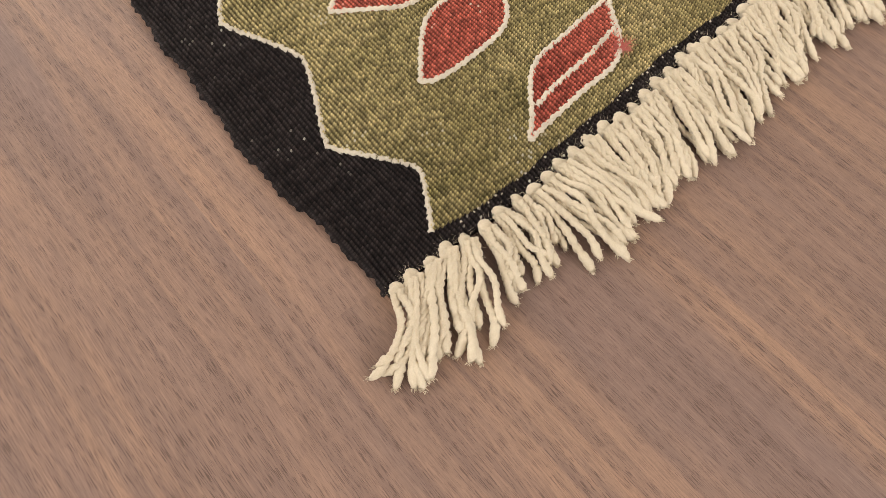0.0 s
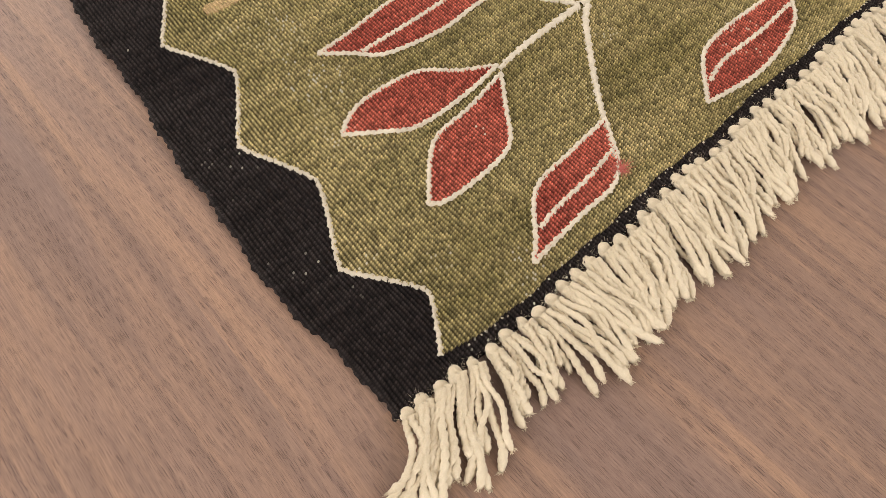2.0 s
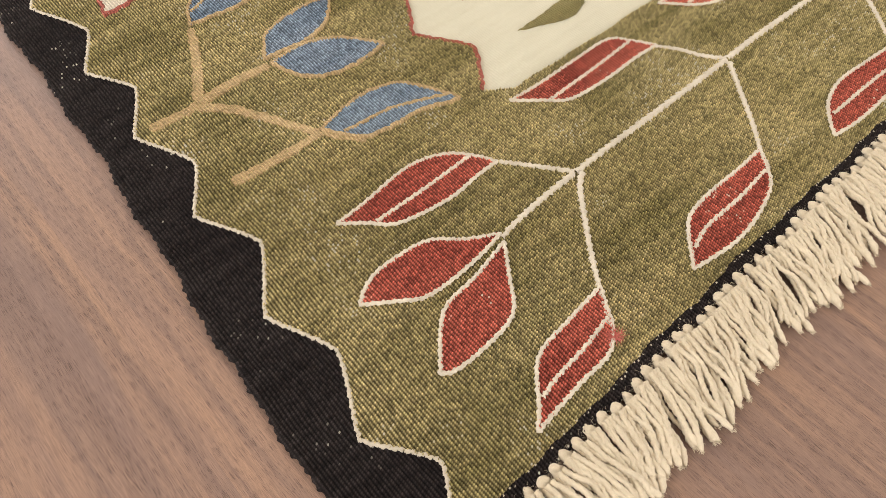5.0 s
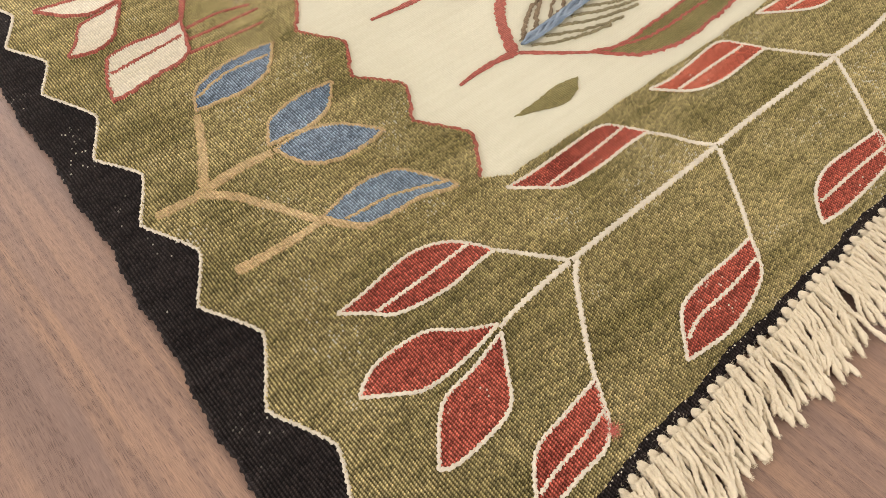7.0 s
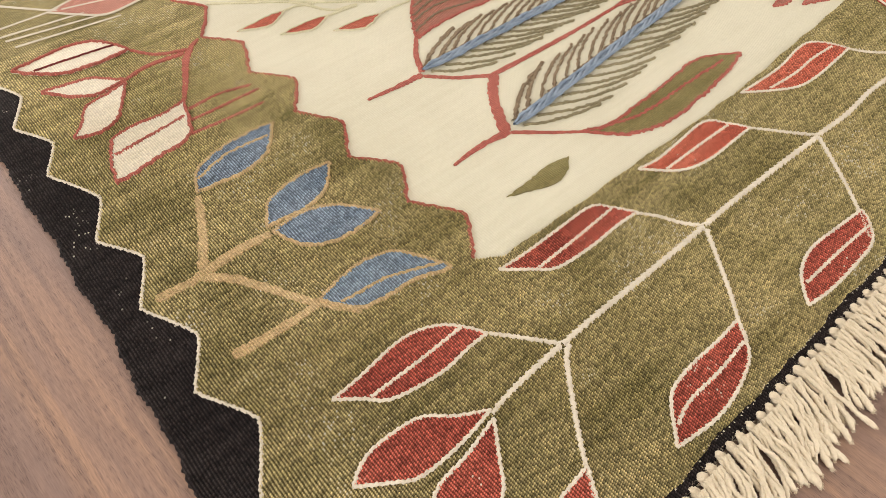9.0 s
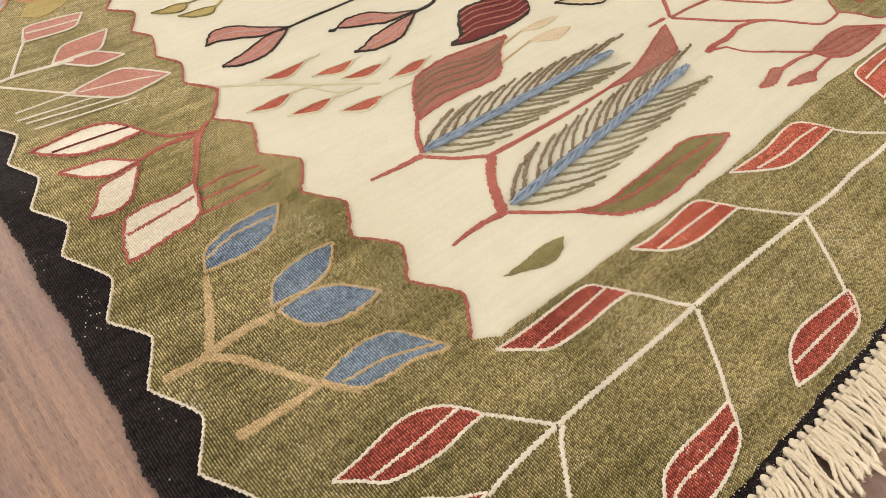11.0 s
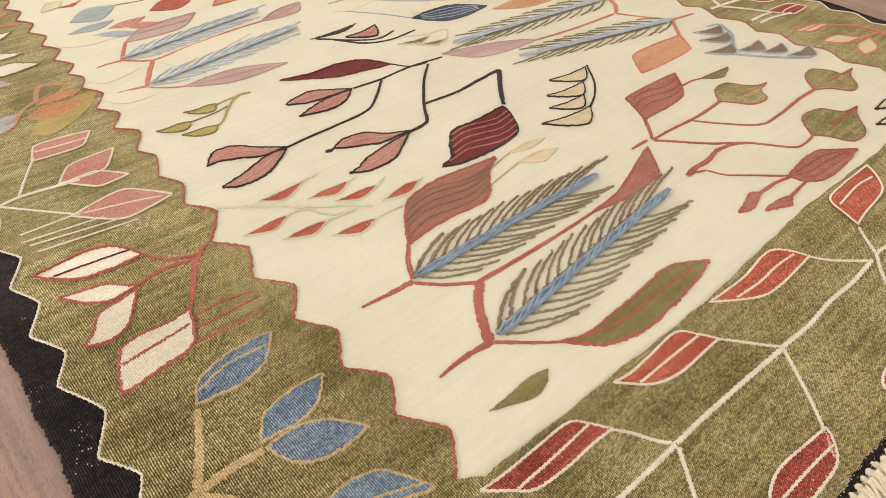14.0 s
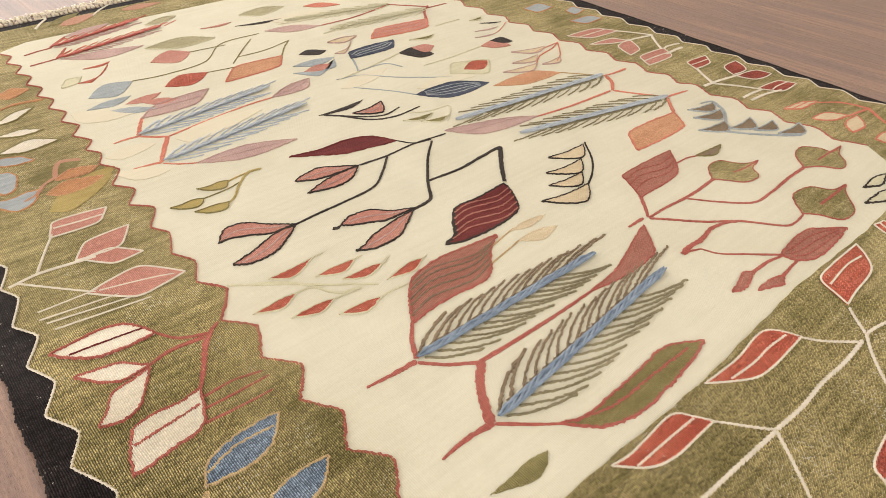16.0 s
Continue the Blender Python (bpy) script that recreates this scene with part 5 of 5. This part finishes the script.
small_leaf("navy", 1.042, 1.244, 1.227, 1.185, 0.57, 0.036, 0.39, -0.043, stripes=4)
stem("slate_thin", 0.0030, 0.0030, (1.042, 1.244), (1.006, 1.302), (0.948, 1.374))
stem("slate_thin", 0.0030, 0.0030, (0.942, 1.439), (1.008, 1.423), (1.078, 1.349), (1.179, 1.269))
small_leaf("straw_leaf", 1.191, 1.287, 1.332, 1.295, 0.35, 0.046, 0.53, -0.058)
small_leaf("red_flat", 1.234, 1.286, 1.324, 1.291, 0.63, 0.025, 0.45, -0.032)
feather("grey_plume", 1.488, 1.033, 1.010, 1.080, 0.075, 12)
feather("grey_plume", 1.508, 0.848, 1.076, 0.943, 0.075, 12)
stem("coral", 0.0084, 0.0050, (1.569, 1.023), (1.521, 1.024), (1.487, 1.029))
stem("coral", 0.0101, 0.0084, (1.489, 1.023), (1.472, 0.991), (1.433, 0.957))
stem("coral", 0.0067, 0.0050, (1.433, 0.957), (1.466, 0.904), (1.506, 0.850))
stem("coral", 0.0067, 0.0042, (1.506, 0.850), (1.544, 0.844), (1.576, 0.839))
stem("coral", 0.0067, 0.0042, (1.426, 0.959), (1.284, 0.964), (1.180, 0.976))
small_leaf("mauve", 1.184, 0.976, 0.971, 1.058, 0.64, 0.041, 0.36, -0.014)
stem("coral", 0.0084, 0.0084, (1.501, 0.846), (1.469, 0.812), (1.439, 0.782))
small_leaf("clay", 1.446, 0.787, 1.228, 0.728, 0.27, 0.042, 0.67, -0.046, stripes=0)
small_leaf("clay_plain", 1.418, 1.113, 1.222, 1.163, 0.56, 0.025, 0.32, -0.038)
stem("tan_thin", 0.0030, 0.0030, (1.416, 1.115), (1.453, 1.071), (1.487, 1.029))
feather("grey_plume2", 0.445, 1.458, 0.800, 1.507, 0.065, 11)
feather("grey_plume2", 0.439, 1.316, 0.820, 1.368, 0.065, 11)
stem("coral", 0.0042, 0.0076, (0.389, 1.456), (0.419, 1.459), (0.444, 1.455))
stem("coral", 0.0076, 0.0076, (0.444, 1.455), (0.469, 1.430), (0.492, 1.415))
stem("coral", 0.0118, 0.0101, (0.490, 1.416), (0.462, 1.368), (0.433, 1.317))
stem("coral", 0.0076, 0.0042, (0.435, 1.316), (0.412, 1.322), (0.379, 1.325))
stem("coral", 0.0092, 0.0076, (0.444, 1.459), (0.463, 1.499), (0.484, 1.539))
small_leaf("mauve", 0.482, 1.534, 0.670, 1.591, 0.34, 0.028, 0.59, -0.040)
stem("coral", 0.0050, 0.0042, (0.492, 1.415), (0.585, 1.432), (0.690, 1.447), (0.768, 1.449))
small_leaf("mauve", 0.764, 1.448, 0.892, 1.488, 0.55, 0.014, 0.63, -0.032)
small_leaf("mauve", 0.489, 1.268, 0.698, 1.230, 0.50, 0.025, 0.43, -0.027)
stem("coral", 0.0034, 0.0034, (0.435, 1.310), (0.461, 1.286), (0.494, 1.266))
small_leaf("slate", 0.545, 1.750, 0.427, 1.714, 0.59, 0.042, 0.43, -0.037)
stem("moss_thin", 0.0029, 0.0029, (0.545, 1.750), (0.625, 1.738), (0.740, 1.753), (0.833, 1.846), (0.955, 1.853))
small_leaf("red_flat", 0.714, 1.684, 0.593, 1.666, 0.55, 0.037, 0.49, -0.035)
stem("moss_thin", 0.0022, 0.0022, (0.714, 1.684), (0.777, 1.673), (0.851, 1.668))
small_leaf("pink_flat", 0.741, 1.842, 0.628, 1.837, 0.50, 0.046, 0.38, -0.045)
stem("moss_thin", 0.0022, 0.0022, (0.741, 1.842), (0.839, 1.830))
small_leaf("clay", 0.917, 1.663, 0.721, 1.599, 0.29, 0.041, 0.59, -0.047, stripes=0)
stem("moss_thin", 0.0036, 0.0036, (0.917, 1.663), (0.959, 1.718), (0.992, 1.752))
stem("moss_thin", 0.0022, 0.0022, (0.824, 1.729), (0.904, 1.728), (0.992, 1.752))
stem("moss_thin", 0.0029, 0.0029, (0.791, 1.695), (0.858, 1.769), (0.915, 1.828))
small_leaf("slate", 0.403, 1.652, 0.510, 1.668, 0.44, 0.012, 0.52, -0.023)
small_leaf("slate", 0.441, 1.616, 0.530, 1.563, 0.50, 0.015, 0.56, -0.018)
small_leaf("pink_flat", 0.482, 1.630, 0.573, 1.641, 0.48, 0.010, 0.47, -0.024)
small_leaf("pink_flat", 0.517, 1.611, 0.591, 1.582, 0.47, 0.015, 0.54, -0.022)
small_leaf("red_flat", 0.547, 1.911, 0.437, 1.817, 0.86, 0.029, 0.61, 0.026)
small_leaf("red_flat", 0.549, 1.909, 0.477, 1.901, 0.42, 0.014, 0.50, 0.002)
small_leaf("straw_leaf", 0.457, 1.853, 0.397, 1.813, 0.52, 0.017, 0.38, -0.023)
feather("red_plume", 0.463, 2.104, 0.741, 2.177, 0.060, 9)
feather("red_plume", 0.448, 2.009, 0.771, 2.080, 0.060, 9)
stem("rust", 0.0067, 0.0050, (0.391, 2.089), (0.427, 2.099), (0.465, 2.103))
stem("rust", 0.0067, 0.0050, (0.380, 2.005), (0.419, 2.010), (0.453, 2.014))
stem("rust", 0.0084, 0.0067, (0.449, 2.013), (0.484, 2.065), (0.493, 2.079))
stem("rust", 0.0084, 0.0050, (0.460, 2.106), (0.491, 2.140), (0.519, 2.168))
small_leaf("mauve_pink", 0.462, 1.999, 0.663, 1.966, 0.51, 0.016, 0.46, -0.045)
small_leaf("olive_flat", 0.656, 1.939, 0.842, 1.898, 0.55, 0.043, 0.46, -0.034)
small_leaf("olive_flat", 0.730, 2.120, 0.835, 2.143, 0.64, 0.019, 0.38, -0.022)
small_leaf("mauve_pink", 0.519, 2.168, 0.658, 2.203, 0.46, 0.014, 0.39, -0.027)
stem("coral", 0.0034, 0.0025, (0.771, 2.080), (0.818, 2.106))
small_leaf("slate", 1.021, 1.567, 0.902, 1.581, 0.55, 0.028, 0.45, -0.014)
small_leaf("slate", 1.016, 1.560, 0.879, 1.543, 0.72, 0.059, 0.29, 0.047)
small_leaf("pink_flat", 0.987, 1.534, 0.905, 1.532, 0.52, 0.023, 0.40, -0.017)
small_leaf("navy", 1.052, 1.532, 1.221, 1.569, 0.20, 0.033, 0.71, -0.034, stripes=3)
stem("slate_thin", 0.0060, 0.0040, (1.052, 1.527), (1.037, 1.490), (1.016, 1.449))
stem("slate_thin", 0.0030, 0.0030, (1.016, 1.449), (1.098, 1.447), (1.123, 1.402))
small_leaf("black_flat", 1.031, 1.621, 0.958, 1.641, 0.35, 0.020, 0.60, -0.023)
small_leaf("buff_flat", 1.160, 1.662, 1.065, 1.669, 0.59, 0.026, 0.47, -0.009)
small_leaf("buff_flat", 1.132, 1.650, 1.034, 1.587, 0.85, 0.025, 0.57, 0.018)
small_leaf("pink_red", 1.412, 1.646, 1.180, 1.618, 0.27, 0.048, 0.71, -0.043, stripes=2)
stem("rust", 0.0084, 0.0084, (1.409, 1.648), (1.450, 1.707), (1.493, 1.742))
stem("rust", 0.0050, 0.0050, (1.486, 1.734), (1.446, 1.779), (1.402, 1.827))
stem("rust", 0.0050, 0.0034, (1.402, 1.827), (1.250, 1.798), (1.128, 1.798))
small_leaf("mauve_pink", 1.128, 1.798, 0.976, 1.860, 0.53, 0.030, 0.48, -0.026)
feather("straw_plume", 1.402, 1.827, 1.053, 1.897, 0.055, 8)
feather("straw_plume", 1.468, 1.721, 1.119, 1.752, 0.055, 8)
stem("rust", 0.0050, 0.0034, (1.479, 1.726), (1.554, 1.723))
small_leaf("black_flat", 1.244, 1.417, 1.174, 1.482, 0.35, 0.027, 0.57, -0.049)
small_leaf("pink_flat", 1.284, 1.464, 1.224, 1.490, 0.52, 0.043, 0.38, -0.016)
stem("straw", 0.0040, 0.0030, (1.174, 1.482), (1.090, 1.462), (0.948, 1.435))
small_leaf("dark_olive", 1.340, 1.532, 1.257, 1.540, 0.42, 0.020, 0.50, 0.003)
small_leaf("olive_flat", 0.984, 2.030, 1.132, 2.018, 0.57, 0.027, 0.37, -0.040)
small_leaf("black_flat", 1.068, 1.923, 0.929, 1.948, 0.42, 0.011, 0.50, 0.001)
small_leaf("black_flat", 1.027, 1.917, 0.947, 1.941, 0.42, 0.006, 0.50, 0.001)
small_leaf("pink_flat", 0.939, 1.989, 0.840, 1.990, 0.42, 0.014, 0.50, 0.002)
small_leaf("pink_flat", 1.452, 1.330, 1.383, 1.380, 0.55, 0.015, 0.34, -0.054)
small_leaf("black_flat", 1.480, 1.351, 1.430, 1.392, 0.43, 0.017, 0.48, -0.031)
stem("straw", 0.0040, 0.0030, (1.383, 1.380), (1.269, 1.371), (1.172, 1.373))
small_leaf("dark_olive", 1.553, 1.560, 1.498, 1.553, 0.42, 0.016, 0.50, 0.002)
small_leaf("black_flat", 1.569, 1.489, 1.509, 1.519, 0.42, 0.008, 0.50, 0.001)
stem("straw", 0.0030, 0.0030, (1.388, 1.583), (1.457, 1.585), (1.483, 1.583))
stem("coral", 0.0034, 0.0034, (1.574, 1.265), (1.526, 1.243), (1.461, 1.227), (1.412, 1.195))
stem("coral", 0.0034, 0.0034, (1.574, 1.265), (1.513, 1.201), (1.467, 1.171))
stem("coral", 0.0025, 0.0025, (1.574, 1.265), (1.507, 1.258), (1.467, 1.253))
small_leaf("buff_flat", 1.519, 1.265, 1.416, 1.294, 0.42, 0.031, 0.50, 0.004)
small_leaf("buff_flat", 1.458, 1.234, 1.361, 1.236, 0.42, 0.028, 0.50, 0.003)
small_leaf("buff_flat", 1.414, 1.194, 1.301, 1.208, 0.42, 0.032, 0.50, 0.004)
small_leaf("buff_flat", 1.497, 1.187, 1.418, 1.181, 0.42, 0.023, 0.50, 0.003)
small_leaf("mauve_pink", 1.531, 1.463, 1.449, 1.475, 0.42, 0.009, 0.50, 0.001)
small_leaf("mauve_pink", 1.485, 1.428, 1.415, 1.438, 0.42, 0.008, 0.50, 0.001)
stem("coral", 0.0025, 0.0017, (1.582, 1.479), (1.501, 1.433), (1.450, 1.427))
small_leaf("coral_flat", 1.283, 1.925, 1.181, 1.981, 0.55, 0.018, 0.53, -0.026)

# grey-blue comb sprig with brown drops
stem("slate_stem", 0.0080, 0.0080, (1.568, 0.762), (1.547, 0.719), (1.498, 0.684), (1.453, 0.659))
stem("slate_stem", 0.0090, 0.0080, (1.453, 0.659), (1.495, 0.606), (1.566, 0.543), (1.612, 0.562))
stem("slate_stem", 0.0060, 0.0060, (1.536, 0.776), (1.571, 0.764), (1.553, 0.734))
small_leaf("brown_drop", 1.565, 0.760, 1.481, 0.774, 0.42, 0.036, 0.50, 0.005)
small_leaf("brown_drop", 1.544, 0.726, 1.455, 0.742, 0.42, 0.038, 0.50, 0.005)
small_leaf("brown_drop", 1.499, 0.687, 1.411, 0.698, 0.42, 0.038, 0.50, 0.005)
small_leaf("brown_drop", 1.559, 0.659, 1.471, 0.659, 0.42, 0.037, 0.50, 0.005)
small_leaf("brown_drop", 1.585, 0.618, 1.508, 0.621, 0.42, 0.033, 0.50, 0.004)
small_leaf("brown_drop", 1.622, 0.573, 1.535, 0.577, 0.42, 0.037, 0.50, 0.005)
small_leaf("olive_black", 1.540, 0.344, 1.451, 0.350, 0.55, 0.016, 0.36, -0.007)
small_leaf("olive_black", 1.496, 0.312, 1.394, 0.322, 0.53, 0.019, 0.43, -0.005)

TUFT = (0.213, 0.026)
BURR = (0.302, 0.589)

# ---- fringe ----
def strand_mesh(seed, curl=None, sides=7, rings=42, fibres=100):
    """One two-ply yarn, about 60 mm long, leaving its knot along -y, curling as it sags to the floor, with a teased-out end."""
    rng = random.Random(seed)
    verts, faces = [], []
    length = 0.060 * rng.uniform(0.84, 1.12)
    wave, phase = rng.uniform(5, 9), rng.uniform(0, 6.3)
    curl = rng.uniform(-0.50, 0.30) if curl is None else curl
    wiggle = rng.uniform(0.10, 0.40)
    lift, thick, turns = rng.uniform(0.0, 0.004), rng.uniform(0.0021, 0.0026), rng.uniform(0.0090, 0.0115)
    x = y = 0.0
    spine = []
    for i in range(rings + 1):
        t = i / rings
        turn = curl * t ** (1.6 if abs(curl) < 1 else 2.6) + wiggle * math.sin(t * wave + phase) * min(1, t * 3)
        x, y = x + math.sin(turn) * length / rings, y - math.cos(turn) * length / rings
        z = 0.0070 * (1 - t) ** 1.1 + 0.0024 + lift * math.sin(t * math.pi) + 0.0006 * math.sin(t * 19 + seed)
        spine.append((x, y, z, turn))
        fray = max(0.0, (t - 0.80) / 0.20)
        ends = 1.0 + 0.45 * math.sin(fray * math.pi * 0.8) - 0.75 * fray**4
        twist = 2 * math.pi * t * length / turns
        for j in range(sides):
            a = 2 * math.pi * j / sides
            lobe = 0.62 + 0.48 * abs(math.cos(a - twist))
            r = thick * (lobe * (1 - fray) + 0.85 * fray) * ends * (1 + rng.uniform(-0.05, 0.05) * (1 + 3 * fray))
            verts.append((x + math.cos(a) * math.cos(turn) * r, y + math.cos(a) * math.sin(turn) * r, max(0.0003, z + math.sin(a) * r * 0.95)))
    for i in range(rings):
        for j in range(sides):
            faces.append((i * sides + j, (i + 1) * sides + j, (i + 1) * sides + (j + 1) % sides, i * sides + (j + 1) % sides))
    faces.append(tuple(rings * sides + j for j in range(sides)))
    for k in range(fibres):  # loose fibres at the end and along the yarn
        end = k < 0.75 * fibres
        px, py, pz, turn = spine[rings - rng.randrange(0, max(2, rings // 6)) if end else rng.randrange(4, rings)]
        o = Vector((px + rng.uniform(-0.0018, 0.0018), py + rng.uniform(-0.0008, 0.0008), pz * rng.uniform(0.6, 1.2)))
        a = turn + (rng.uniform(-1.0, 1.0) if end else rng.uniform(-1.9, 1.9))
        w = Vector((math.sin(a), -math.cos(a), rng.uniform(-0.2, 0.4))) * (rng.uniform(0.0008, 0.0028) if end else rng.uniform(0.002, 0.005))
        side = Vector((-w.y, w.x, 0)).normalized() * (0.00026 if end else 0.00006)
        b = len(verts)
        verts += [tuple(o - side), tuple(o + side), tuple(o + w * 0.6 + side * 0.8 + Vector((0, 0, 0.0004))), tuple(o + w)]
        faces += [(b, b + 1, b + 2), (b, b + 2, b + 3)]
    return mesh_from("strand", verts, faces, M["fringe"])


def knot_mesh(seed):
    """An overhand knot of wool: a plump ball with the fine slanting grooves of its plies and one deep crossing turn."""
    rng = random.Random(seed)
    verts, faces, sides, rings = [], [], 30, 14
    slant, cross = rng.uniform(1.0, 1.8), rng.uniform(0.30, 0.55)
    for i in range(rings + 1):
        t = i / rings
        la = math.pi * t
        for j in range(sides):
            lo = 2 * math.pi * j / sides
            ply = 1 - 0.17 * abs(math.sin(3 * (lo + slant * t * 2.2) + seed)) ** 6
            turn = 1 - 0.22 * math.exp(-(((t - cross) - 0.13 * math.sin(lo + seed)) / 0.05) ** 2)
            r = 0.0051 * ply * turn * (1 + rng.uniform(-0.025, 0.025))
            neck = 0.0026 * max(0.0, t - 0.55) / 0.45
            verts.append(((math.sin(la) * r + neck) * math.cos(lo), math.cos(la) * r * 1.45 - 0.005, max(0.0003, 0.0068 + (math.sin(la) * r * 0.96 + neck) * math.sin(lo))))
    for i in range(rings):
        for j in range(sides):
            faces.append((i * sides + j, i * sides + (j + 1) % sides, (i + 1) * sides + (j + 1) % sides, (i + 1) * sides + j))
    for k in range(30):  # stray fibres round the knot
        a = rng.uniform(0, math.pi)
        o = Vector((math.cos(a) * 0.0052, rng.uniform(-0.008, 0.002), 0.0068 + math.sin(a) * 0.0050))
        w = Vector((math.cos(a) + rng.uniform(-0.8, 0.8), rng.uniform(-1.2, 1.2), math.sin(a) * 0.7)) * rng.uniform(0.0015, 0.0035)
        side = Vector((-w.y, w.x, 0)).normalized() * 0.00007
        b = len(verts)
        verts += [tuple(o - side), tuple(o + side), tuple(o + w)]
        faces.append((b, b + 1, b + 2))
    return mesh_from("tassel", verts, faces, M["fringe"])


STRANDS = [strand_mesh(s) for s in range(28)]
FAR_STRANDS = [strand_mesh(80 + s, None, 5, 10, 0) for s in range(6)]
CURLED = [strand_mesh(40 + s, -1.55 - 0.15 * s) for s in range(3)]
KNOTS = [knot_mesh(s) for s in range(8)]


def tassel(x, y, turn, lean, scale, seed, strands=0, kinds=STRANDS):
    """A knot with three to five yarns that fan out a little from it."""
    rng = random.Random(seed)
    knot = part("tassel", KNOTS[seed % len(KNOTS)], rug, "knotted cream wool tassel")
    knot.matrix_basis = pose(x, y, 0.0, 0, 0, turn + lean * 0.5 + rng.uniform(-14, 14)) @ Matrix.Diagonal((rng.uniform(0.82, 1.15), rng.uniform(0.85, 1.25), rng.uniform(0.80, 1.08), 1))
    count = strands or rng.choice((5, 6, 6, 7))
    for k in range(count):
        yarn_ = part("strand", kinds[k if kinds is CURLED else rng.randrange(len(kinds))], knot)
        f = (k - (count - 1) / 2) / max(1, (count - 1) / 2)
        world_ = pose(x, y, 0.0, 0, 0, turn) @ pose(0.0034 * f, -0.0045, (0.0022 if k % 2 else 0.0), 0, 0, lean + f * 5.0 + rng.uniform(-6, 6)) @ Matrix.Diagonal((1, scale * rng.uniform(0.88, 1.08), 1, 1))
        yarn_.matrix_basis = knot.matrix_basis.inverted() @ world_


x, i = -0.005, 0
rng = random.Random(5)
LEAN_X = (0, 0.01, 0.02, 0.048, 0.056, 0.070, 0.10, 0.13, 0.16, 0.20, 0.212, 0.23, 0.25, 0.30, 0.36, 0.42)
LEAN = (-40, -40, -34, -34, -14, 0, 10, 4, -10, -15, -11, -9, -14, -22, -20, -12)
while x < 1.865:
    lean = np.interp(x, LEAN_X, LEAN) + rng.uniform(-5, 5) if x < 0.42 else -13 + 9 * math.sin(x * 27) + rng.uniform(-9, 9)
    scale = 0.95 + 0.05 * math.sin(x * 33)
    if i == 0:
        lean, scale = -22, 0.86
    elif i < 5:
        scale = 0.94
    elif 0.050 < x < 0.088:  # a few short tassels that curl up on themselves
        scale = 0.66
    tassel(x, edge_near(x) + 0.001 + rng.uniform(-0.0015, 0.0015), 0, lean, scale, i, 3 if i == 0 else 0, CURLED if i == 0 else STRANDS)
    x += (0.0115 if x < 0.03 else 0.0132) * rng.uniform(0.88, 1.12)
    i += 1
x = 0.02
while x < 1.9:
    tassel(x, edge_far(x) + 0.003, 180, rng.uniform(-14, 10), 1.0, i, 3, FAR_STRANDS)
    x += 0.0135 * rng.uniform(0.9, 1.1)
    i += 1

# a loose red tuft by a leaf tip and a small dark burr in the olive band
def tuft(name, x, y, r, count, material, label, seed):
    rng_ = random.Random(seed)
    verts, faces = [], []
    for k in range(count):
        a, l = rng_.uniform(0, 2 * math.pi), r * rng_.uniform(0.5, 1.2)
        o = Vector((x + rng_.uniform(-r, r) * 0.35, y + rng_.uniform(-r, r) * 0.35, LEAF + 0.0006))
        w = Vector((math.cos(a) * l, math.sin(a) * l, rng_.uniform(0.0, 0.5) * l))
        side = Vector((-w.y, w.x, 0)).normalized() * 0.00022
        b = len(verts)
        mid = o + w * 0.5 + Vector((0, 0, 0.0012))
        verts += [tuple(o - side), tuple(o + side), tuple(mid + side), tuple(mid - side), tuple(o + w)]
        faces += [(b, b + 1, b + 2, b + 3), (b + 3, b + 2, b + 4)]
    part(name, mesh_from(name, verts, faces, material), rug, label)


tuft("loose_tuft", TUFT[0], TUFT[1], 0.0085, 90, M["cord_red"], "loose tuft of red wool", 3)
tuft("burr", BURR[0], BURR[1], 0.0045, 60, M["moss"], "small dark burr caught in the weave", 4)

# white stitches that show between the olive band and the black edge
verts, faces, x = [], [], 0.05
while x < 1.2:
    if rng.random() < 0.35 + 0.4 * math.sin(x * 23) ** 2:
        y, z, w = edge_near(x) + 0.0098 + rng.uniform(-0.0012, 0.0012), 0.0060, rng.uniform(0.0005, 0.0009)
        b = len(verts)
        verts += [(x - w, y - 0.0007, z), (x + w, y - 0.0007, z), (x + w, y + 0.0007, z), (x - w, y + 0.0007, z), (x, y, z + 0.0008)]
        faces += [(b, b + 1, b + 4), (b + 1, b + 2, b + 4), (b + 2, b + 3, b + 4), (b + 3, b, b + 4)]
    x += 0.0034
tagged(part("edge_stitches", mesh_from("edge_stitches", verts, faces, M["cord_cream"]), rug, "small white stitches along the edge"), kind="stuff")

# ---- floor boards ----
BOARDS = {}
for col in range(-14, 20):
    shift = (col * 0.43) % 1.0 * BOARD_L
    x0, x1 = max(W_, col * BOARD_W - 0.06), min(E_, (col + 1) * BOARD_W - 0.06)
    for r in range(-3, 6):
        y0, y1 = max(S_, r * BOARD_L - shift), min(N_, (r + 1) * BOARD_L - shift)
        if x1 - x0 < 0.01 or y1 - y0 < 0.02:
            continue
        size = (round(x1 - x0, 4), round(y1 - y0, 4))
        if size not in BOARDS:
            BOARDS[size] = box("plank", (0, 0, -0.012), (*size, 0.0), FLOOR)
        plank = part("plank", BOARDS[size], floor)
        plank.location = (x0, y0, 0.0)
